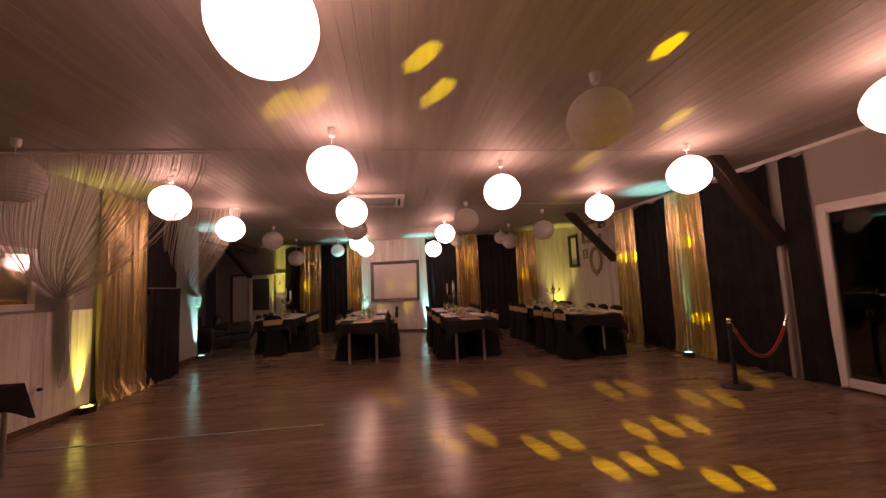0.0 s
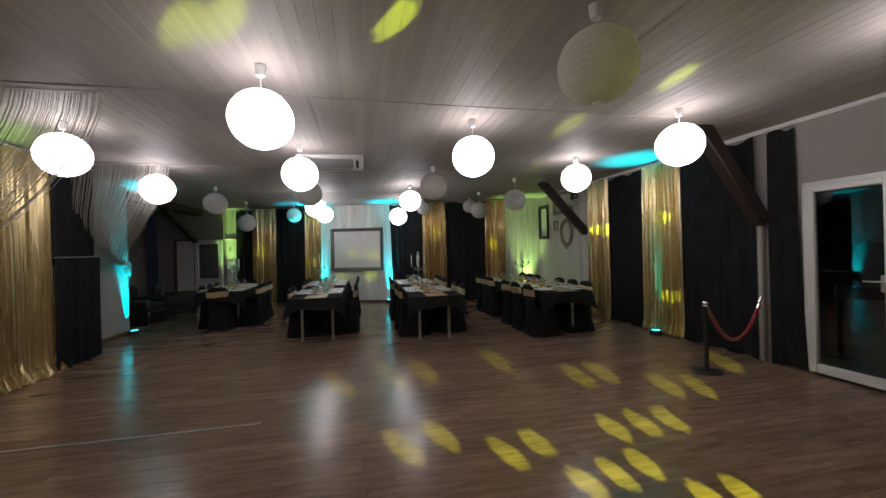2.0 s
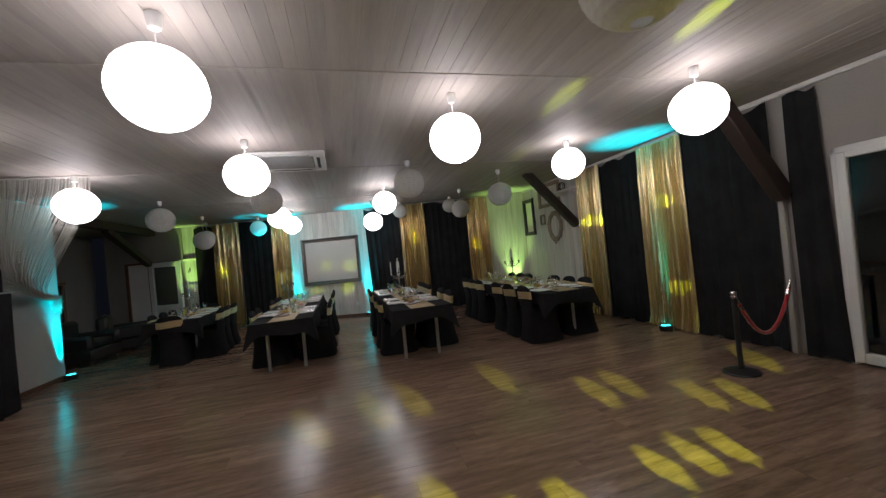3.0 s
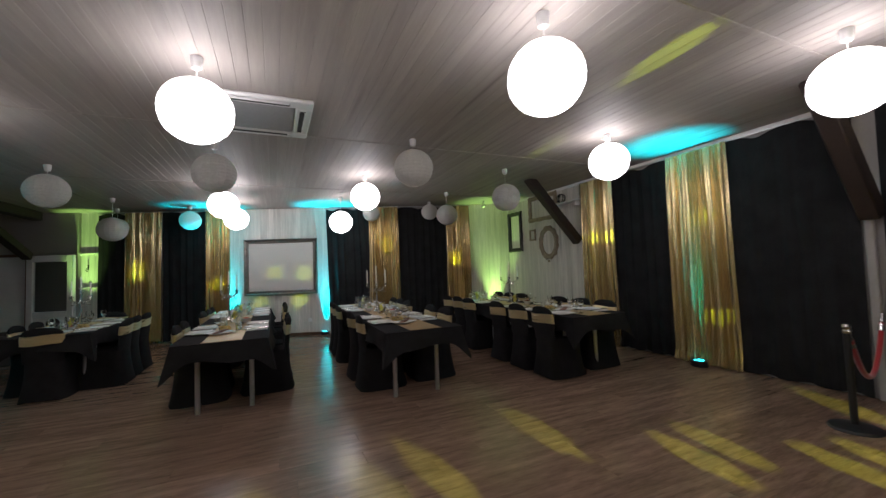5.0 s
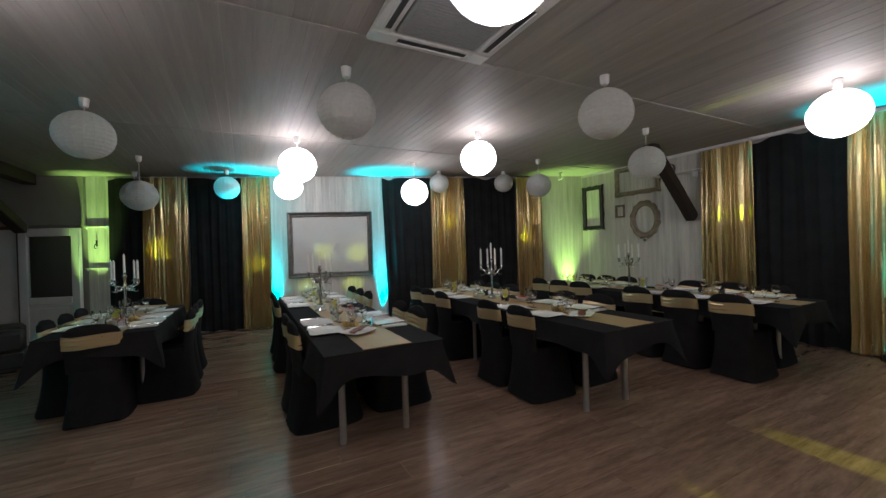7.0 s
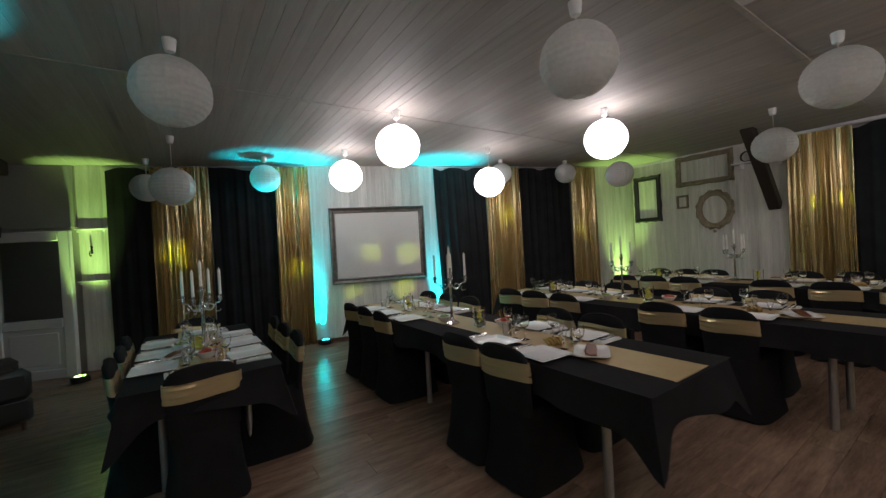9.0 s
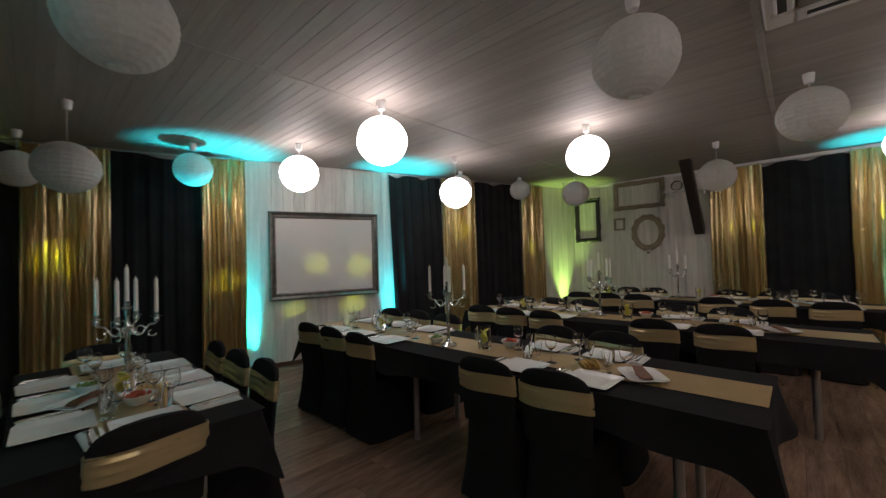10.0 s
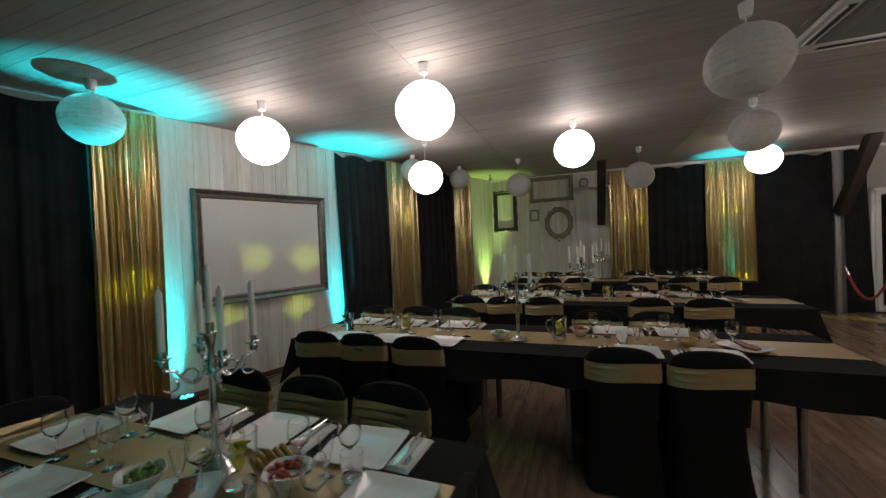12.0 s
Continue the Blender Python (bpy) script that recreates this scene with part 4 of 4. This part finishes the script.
def food_plate(m, fill, label):
    ob = thing("serving_plate", label, "plate", "serving plates", m)
    part("dish", loft([[(x, y, z) for x, y, _ in ring(h, -h * 0.8, h * 0.8, 0, 28, 6)] for h, z in ((0.085, 0.0), (0.095, 0.004), (0.130, 0.018), (0.128, 0.021), (0.095, 0.009), (0.08, 0.007))]), M_CHINA, ob)
    r = random.Random(int(m.translation.x * 90 + m.translation.y * 31))
    for k in range(7):
        part("slice", Shape().box((-0.032, -0.026, -0.004), (0.032, 0.026, 0.006), 0.003, pose(-0.05 + 0.016 * k, r.uniform(-0.012, 0.012), 0.020 + 0.002 * k, r.uniform(-5, 5), -12, r.uniform(-12, 12))), fill, ob)
    return ob


def bread(m, label):
    ob = thing("bread_roll", label, "bread", "sliced bread", m)
    r = random.Random(int(m.translation.x * 70 + m.translation.y * 41))
    for k in range(5):
        part("slice", Shape().lathe([(0.0, -0.009), (0.026, -0.009), (0.033, -0.004), (0.034, 0.004), (0.026, 0.009), (0.0, 0.010)], 14, pose(r.uniform(-0.008, 0.008), -0.05 + 0.024 * k, 0.020, 62 + r.uniform(-8, 8), 0, r.uniform(-14, 14)), cap=False), M_BREAD, ob)
    return ob


for i, (x, y, _) in enumerate(CANDLES):
    cx = ROWS_OF_TABLES[i][0]
    put("jug", jug_master, pose(cx - 0.02, y - (0.15 if i == 0 else 0.28), RT, 0, 0, 40 + 50 * i))
    if i:
        put("jug", jug_master, pose(cx - 0.03, y + 0.95, RT, 0, 0, 140))
    bowl(pose(cx + (0.02 if i == 0 else 0.12), y - (0.30 if i == 0 else 0.42), RT, 0, 0, 20), M_SALSA, "white bowl of red tomato relish on the runner")
    bowl(pose(cx - (0.13 if i == 0 else 0.10), y + 0.14, RT, 0, 0, 60), M_SALAD, "white bowl of green salad on the runner")
    food_plate(pose(cx - (0.16 if i == 0 else 0.06), y - 0.06 if i == 0 else ROWS_OF_TABLES[i][1] + 0.52, RT, 0, 0, 35), M_MEAT, "white plate of dark sliced roast on the runner")
    bread(pose(cx + 0.10 if i == 0 else cx - 0.05, y - 0.16 if i == 0 else ROWS_OF_TABLES[i][1] + 0.82, RT, 0, 0, 60), "pile of sliced golden bread on the runner")


# ---- frames on the walls ----
def moulded_frame(parent, m, w, h, bw, th, mat, name="frame", bead=0.0, carve=0.0, seed=1):
    """A mitred picture frame in local x (across) and z (up), front towards -y."""
    r = random.Random(seed)
    s = Shape()
    steps = ((0.0, 0.0), (0.0, 0.7), (0.18, 1.0), (0.38, 0.72), (0.55, 0.5), (0.78, 0.75), (0.9, 0.7), (1.0, 0.25), (1.0, 0.0))
    n = 48
    rows_ = []
    for off, hgt in steps:
        row = []
        for k in range(4):
            for q in range(n // 4):
                u = q / (n // 4)
                a = [(-1, -1), (1, -1), (1, 1), (-1, 1)][k]
                b = [(1, -1), (1, 1), (-1, 1), (-1, -1)][k]
                ex, ez = w / 2 - off * bw, h / 2 - off * bw
                x = (a[0] + (b[0] - a[0]) * u) * ex
                z = (a[1] + (b[1] - a[1]) * u) * ez
                if carve and off < 0.3:
                    g = carve * (0.5 + 0.5 * math.sin(u * 6.283 * 3 + k)) + carve * r.uniform(-0.3, 0.3)
                    x += math.copysign(g, x) * (abs(a[0] + (b[0] - a[0]) * u) > 0.98)
                    z += math.copysign(g, z) * (abs(a[1] + (b[1] - a[1]) * u) > 0.98)
                row.append((x, -th * hgt, z))
        rows_.append(row)
    s = loft(rows_, False)
    ob = part(name, s, mat, parent)
    ob.matrix_basis = m
    if bead:
        bs = Shape()
        for k in range(4):
            a = Vector([(-1, -1), (1, -1), (1, 1), (-1, 1)][k])
            b = Vector([(1, -1), (1, 1), (-1, 1), (-1, -1)][k])
            ex, ez = w / 2 - bw * 0.16, h / 2 - bw * 0.16
            pa, pb = Vector((a.x * ex, 0, a.y * ez)), Vector((b.x * ex, 0, b.y * ez))
            cnt = int((pb - pa).length / (bead * 2.1))
            for q in range(cnt):
                p = pa.lerp(pb, q / cnt)
                bs.lathe([(0.0, -bead), (bead * 0.7, -bead * 0.7), (bead, 0), (bead * 0.7, bead * 0.7), (0.0, bead)], 6, Matrix.Translation((p.x, -th * 0.98, p.z)), cap=False)
        bd = part("beading", bs, mat, ob, "row of small carved beads")
        tagged(bd, kind="stuff")
    return ob


screen = thing("framed_screen", "blank pale canvas in an ornate tarnished silver frame", "picture frame", "frames on the walls", BACK @ pose(-0.145, -0.024, 1.531))
moulded_frame(screen, Matrix(), 1.56, 1.235, 0.095, 0.06, M_FRAME, bead=0.011)
part("canvas", Shape().box((-0.70, -0.016, -0.535), (0.70, -0.004, 0.535), 0.002), M_CANVAS, screen, "plain pale canvas")
f = thing("carved_frame", "empty black carved wooden frame on whitewashed boards", "picture frame", "frames on the walls", EAST @ pose(-11.15, -0.022, 2.12))
moulded_frame(f, Matrix(), 0.50, 0.88, 0.075, 0.05, M_BLACKFRAME, carve=0.016, seed=2)
f = thing("carved_frame", "empty wide gilt frame on whitewashed boards", "picture frame", "frames on the walls", EAST @ pose(-10.16, -0.022, 2.53))
moulded_frame(f, Matrix(), 0.88, 0.52, 0.075, 0.045, M_OLDGOLD, carve=0.014, seed=3)
f = thing("copper_picture_frame", "small empty copper-coloured frame on whitewashed boards", "picture frame", "frames on the walls", EAST @ pose(-10.52, -0.022, 1.99))
moulded_frame(f, Matrix(), 0.20, 0.24, 0.035, 0.03, M_OLDGOLD)
f = thing("oval_frame", "empty oval gilt frame with carved scrolls on whitewashed boards", "picture frame", "frames on the walls", EAST @ pose(-10.02, -0.022, 1.80))
rows_ = []
for off, hgt in ((0.085, 0.0), (0.08, 0.6), (0.06, 1.0), (0.035, 0.6), (0.02, 0.75), (0.004, 0.5), (0.0, 0.0)):
    row = []
    for k in range(72):
        a = 2 * math.pi * k / 72
        lump = (0.022 * abs(math.sin(6 * a)) + 0.012 * abs(math.sin(11 * a + 1))) * (off / 0.085) ** 1.5
        row.append(((0.185 + off + lump) * math.cos(a), -0.045 * hgt, (0.235 + off + lump) * math.sin(a)))
    rows_.append(row)
part("frame_ring", loft(rows_, False), M_OLDGOLD, f)
crest = Shape()
for k in range(7):
    a = radians(-90 + (k - 3) * 16)
    crest.lathe([(0.0, -0.03), (0.022, -0.018), (0.028, 0), (0.02, 0.02), (0.0, 0.03)], 10, pose(0.24 * math.cos(a), -0.022, 0.335 * math.sin(a) + (0.0 if k != 3 else -0.04)), cap=False)
part("crest", crest, M_OLDGOLD, f, "carved shell crest")

# shelf with a coiled cable beside the brace
sh = thing("wall_shelf", "white wall shelf under the cornice beside a dark brace", "shelf", "", EAST @ pose(-9.34, -0.022, 2.50))
part("shelf_board", Shape().box((-0.35, -0.2, -0.02), (0.35, 0, 0), 0.004), M_WHITE, sh)
part("bracket", Shape().box((-0.25, -0.15, -0.1), (-0.23, 0, -0.02), 0.003), M_WHITE, sh)
part("bracket", Shape().box((0.23, -0.15, -0.1), (0.25, 0, -0.02), 0.003), M_WHITE, sh)
co = thing("coiled_cable", "black cable coiled on a white wall shelf", "cable", "", EAST @ pose(-9.50, -0.11, 2.50))
part("coil", Shape().sweep([((0.085 + 0.004 * math.sin(k)) * math.cos(0.5 * k), 0.03 * math.sin(k * 0.21), 0.095 + (0.085 + 0.004 * math.cos(k)) * math.sin(0.5 * k)) for k in range(64)], 0.006, 6), M_BLACKMETAL, co)
cl = thing("ceiling_spotlight", "small steel ceiling spotlight, switched off", "spotlight", "", pose(4.05, 11.3, CEILING))
part("mount", Shape().lathe([(0.0, -0.02), (0.03, -0.02), (0.034, -0.001), (0.0, -0.001)], 14, cap=False), M_STEEL, cl)
part("arm", Shape().sweep([(0, 0, -0.018), (0, 0, -0.08)], 0.007, 8), M_STEEL, cl)
part("head", Shape().lathe([(0.0, -0.045), (0.022, -0.045), (0.03, -0.01), (0.036, 0.045), (0.03, 0.043), (0.0, 0.01)], 14, pose(0, 0, -0.10, 55, 0, 30), cap=False), M_STEEL, cl)


# ---- rope barrier ----
def stanchion(x, y, label):
    ob = thing("stanchion", label, "stanchion", "rope stanchions", pose(x, y, 0))
    part("base", Shape().lathe([(0.0, 0.0), (0.158, 0.0), (0.16, 0.008), (0.15, 0.02), (0.06, 0.034), (0.03, 0.04), (0.0, 0.04)], 28, cap=False), M_BLACKMETAL, ob)
    part("pole", Shape().sweep([(0, 0, 0.035), (0, 0, 0.74)], 0.024, 14), M_BLACKMETAL, ob)
    part("finial", Shape().lathe([(0.0, 0.735), (0.027, 0.735), (0.03, 0.75), (0.022, 0.765), (0.030, 0.785), (0.022, 0.806), (0.0, 0.81)], 16, cap=False), M_SILVER, ob, "polished steel finial")
    return ob


def rope(a, b, sag, label):
    a, b = Vector(a), Vector(b)
    ob = thing("barrier_rope", label, "rope", "red barrier ropes")
    pts = []
    for k in range(25):
        u = k / 24
        p = a.lerp(b, u)
        p.z -= sag * (1 - (2 * u - 1) ** 2)
        pts.append(p)
    part("rope_cord", Shape().sweep(pts[1:-1], 0.019, 10), M_ROPE, ob)
    for i, j in ((0, 2), (-1, -3)):
        part("clip", Shape().sweep([pts[i], pts[j]], [0.012, 0.022], 10), M_SILVER, ob, "steel rope end")
    return ob


SL = "black rope stanchion with a polished finial on the floor"
stanchion(3.80, 5.34, SL)
rope((3.825, 5.34, 0.745), (4.70, 5.42, 0.80), 0.45, "sagging red velvet barrier rope")
stanchion(4.55, 3.85, SL)
stanchion(4.55, 3.05, SL)
rope((4.55, 3.825, 0.745), (4.55, 3.075, 0.745), 0.42, "sagging red velvet barrier rope behind the sofa")

# ---- white sofa ----
sofa = thing("white_sofa", "white leather lounge sofa with a flared body", "sofa", m=pose(3.79, 2.60, 0))
body = []
for z, ex, ey in ((0.06, 0.46, 0.84), (0.30, 0.50, 0.88), (0.46, 0.53, 0.91), (0.50, 0.535, 0.915), (0.515, 0.52, 0.90)):
    body.append(ring(ex, -ey, ey, z, 40, 9))
part("body", loft(body), M_LEATHER, sofa)
part("seat_cushion", loft([ring(h, -k, k, z, 40, 7) for z, h, k in ((0.51, 0.46, 0.84), (0.53, 0.49, 0.87), (0.57, 0.485, 0.865), (0.59, 0.45, 0.83))]), M_LEATHER, sofa)
bk = []
for q in range(21):
    u = q / 20
    y = -0.86 + 1.72 * u
    hgt = 0.59 + 0.17 * math.sin(math.pi * min(1, max(0, u * 1.02))) ** 0.5
    bk.append([(x, y, z) for x, z in ((0.02, 0.585), (0.05, hgt - 0.02), (0.12, hgt), (0.26, hgt), (0.34, hgt - 0.03), (0.36, 0.585))])
part("back_roll", loft(bk), M_LEATHER, sofa, "rounded white leather back roll")
for sx in (-0.38, 0.38):
    for sy in (-0.74, 0.74):
        part("foot", Shape().sweep([(sx, sy, 0), (sx, sy, 0.062)], [0.02, 0.028], 10), M_BLACKMETAL, sofa)

# ---- side wall by the dance floor ----
mir = thing("wall_mirror", "long wall mirror in a white wooden frame", "mirror", m=WEST @ pose(4.76, -0.003, 1.60))
part("glass", Shape().box((-1.0, -0.012, -0.26), (1.0, -0.001, 0.26)), M_MIRROR, mir, smooth=False)
part("frame", Shape().box((-1.06, -0.03, -0.33), (1.06, 0, -0.26), 0.006).box((-1.06, -0.03, 0.26), (1.06, 0, 0.33), 0.006).box((-1.06, -0.03, -0.26), (-1.0, 0, 0.26), 0.006).box((1.0, -0.03, -0.26), (1.06, 0, 0.26), 0.006), M_WHITE, mir)
st = thing("side_table", "small side table under a black cloth by the wall", "table", m=pose(-3.62, 4.4, 0))
part("tabletop", Shape().box((-0.4, -0.4, 0.66), (0.4, 0.4, 0.69), 0.004), M_BROWNWOOD, st)
for sx in (-0.34, 0.34):
    for sy in (-0.34, 0.34):
        part("leg", Shape().sweep([(sx, sy, 0), (sx, sy, 0.66)], 0.018, 10), M_STEEL, st)
tc = thing("tablecloth", "black cloth hanging in points from a side table", "tablecloth", m=pose(-3.62, 4.4, 0))


def side_cloth(s, t):
    a = 2 * math.pi * s
    q = max(abs(math.cos(a)), abs(math.sin(a)))
    px, py = 0.41 * math.cos(a) / q, 0.41 * math.sin(a) / q
    c = math.exp(-((abs(abs(math.cos(a)) - abs(math.sin(a))) / 0.25) ** 2))
    k = 1 + (0.03 + 0.10 * c) * t + 0.02 * t * math.sin(12 * a)
    return (px * k, py * k, 0.697 - (0.17 + 0.13 * c) * t)


part("skirt", Shape().grid(side_cloth, 96, 7, closed=True), M_BLACK, tc)
part("top", Shape().box((-0.412, -0.412, 0.692), (0.412, 0.412, 0.698), 0.002), M_BLACK, tc)
cab = thing("floor_cable", "black cable lying along the skirting board", "cable", "")
part("cord", Shape().sweep([(-3.93 + 0.04 * math.sin(3.1 * k), 4.9 + 0.1 * k, 0.006) for k in range(15)] + [(-3.90, 6.38, 0.012)], 0.005, 6), M_BLACKMETAL, cab)
cab = thing("floor_cable", "black cable lying along the end wall skirting", "cable", "", BACK)
part("cord", Shape().sweep([(-1.02 + 0.09 * k, -0.12 - 0.03 * math.sin(1.7 * k), 0.006) for k in range(20)], 0.005, 6), M_BLACKMETAL, cab)
so = thing("wall_socket", "white socket with a plug on the whitewashed wall", "socket", "", WEST @ pose(5.9, -0.022, 0.42))
part("plate", Shape().box((-0.04, -0.012, -0.04), (0.04, 0, 0.04), 0.004), M_PVC, so)
part("plug", Shape().lathe([(0.0, 0), (0.018, 0), (0.018, 0.03), (0.008, 0.05), (0.0, 0.05)], 12, pose(0, -0.01, 0, 90, 0, 0), cap=False), M_BLACKMETAL, so)


so = thing("wall_socket", "white socket low on the whitewashed end wall", "socket", "", BACK @ pose(0.45, -0.022, 0.33))
part("plate", Shape().box((-0.04, -0.012, -0.04), (0.04, 0, 0.04), 0.004), M_PVC, so)
part("insert", Shape().lathe([(0.0, 0.0), (0.024, 0.0), (0.026, 0.006), (0.0, 0.004)], 14, pose(0, -0.011, 0, 90, 0, 0), cap=False), M_PVC, so)
hk = thing("wall_hook", "small dark metal hook between two wall shelves", "hook", "", BACK @ pose(-4.08, -0.022, 1.66))
part("plate", Shape().box((-0.014, -0.006, -0.05), (0.014, 0, 0.06), 0.003), M_BLACKMETAL, hk)
part("prong", Shape().sweep([(0, -0.004, 0.0), (0, -0.05, -0.02), (0, -0.062, -0.055), (0, -0.04, -0.085), (0, -0.018, -0.075)], 0.007, 8), M_BLACKMETAL, hk)


# ---- dim alcove ----
def armchair(m):
    ob = thing("armchair", "dark leather armchair in a dim corner", "armchair", "dark armchairs", m)
    part("base", Shape().box((-0.42, -0.40, 0.08), (0.42, 0.42, 0.30), 0.03), M_DARKLEATHER, ob)
    part("seat_cushion", loft([ring(h, -k, k, z, 32, 6) for z, h, k in ((0.30, 0.26, 0.36), (0.33, 0.29, 0.39), (0.42, 0.29, 0.39), (0.45, 0.25, 0.35))]), M_DARKLEATHER, ob)
    part("backrest", Shape().box((-0.40, -0.48, 0.28), (0.40, -0.28, 0.82), 0.06), M_DARKLEATHER, ob)
    for s_ in (-1, 1):
        part("armrest", Shape().box((s_ * 0.30, -0.40, 0.28), (s_ * 0.46, 0.42, 0.56), 0.05), M_DARKLEATHER, ob)
    for sx in (-0.36, 0.36):
        for sy in (-0.36, 0.36):
            part("foot", Shape().sweep([(sx, sy, 0), (sx, sy, 0.085)], [0.016, 0.024], 8), M_BROWNWOOD, ob)
    return ob


armchair(pose(-4.58, 12.45, 0, 0, 0, -70))
armchair(pose(-4.85, 11.4, 0, 0, 0, -95))
rack = thing("wooden_rack", "brown wooden coat rack frame in a dim alcove", "rack", m=pose(-5.3, 11.2, 0))
for y in (-0.55, 0.55):
    part("post", Shape().box((-0.03, y - 0.03, 0), (0.03, y + 0.03, 1.55), 0.006), M_BROWNWOOD, rack)
part("top_rail", Shape().box((-0.03, -0.62, 1.55), (0.03, 0.62, 1.61), 0.006), M_BROWNWOOD, rack)
part("lower_rail", Shape().box((-0.02, -0.52, 0.8), (0.02, 0.52, 0.86), 0.006), M_BROWNWOOD, rack)
coat = thing("hanging_coats", "dark cloth hanging over a wooden rack", "cloth", m=pose(-5.3, 11.2, 0))
part("cloth", Shape().grid(lambda s, t: (0.045 + 0.03 * math.sin(9 * s + 2 * t), -0.5 + 1.0 * s, 0.25 + 1.35 * t), 40, 10).grid(lambda s, t: (-0.045 + 0.03 * math.sin(8 * s + 3 * t), -0.5 + 1.0 * s, 0.25 + 1.35 * t), 40, 10), M_DRAPE, coat)

# ---- floor planks, nearest ones singly, the rest joined ----
PW, PL = 0.192, 1.285
rest = Shape()
plank_mesh = {}
singles = 0
rng = random.Random(11)
y = -2.0
while y < 15.4:
    x = -6.9 - rng.uniform(0, PL)
    while x < 4.95:
        a, b = max(x, -6.8), min(x + PL, 4.9)
        if b - a > 0.05 and y < back_y(a) + 0.3:
            near = 2.6 < y < 10.2 and -3.6 < x < 3.4
            if near and singles < 300:
                key = round(b - a, 3)
                if key not in plank_mesh:
                    plank_mesh[key] = Shape().box((0.0008, 0.0008, -0.006), (key - 0.0008, PW - 0.0008, 0.0), 0.0006).mesh("plank", M_FLOOR, False)
                ob = new("plank", plank_mesh[key])
                ob.parent = floor
                ob.location = (a, y, 0)
                singles += 1
            else:
                rest.box((a + 0.0008, y + 0.0008, -0.006), (b - 0.0008, y + PW - 0.0008, 0.0))
        x += PL
    y += PW
M_FLOOR_REST = material("laminate_far", (0.21, 0.135, 0.095), 0.23, vary=0.46, scale=3.0, fine=16, stretch=(0.75, 5.5, 5), bump=0.05, island=0.15, knots=0.55, spec=0.3, knot_tone=0.93)
tagged(part("planks", rest, M_FLOOR_REST, floor, smooth=False), kind="stuff")
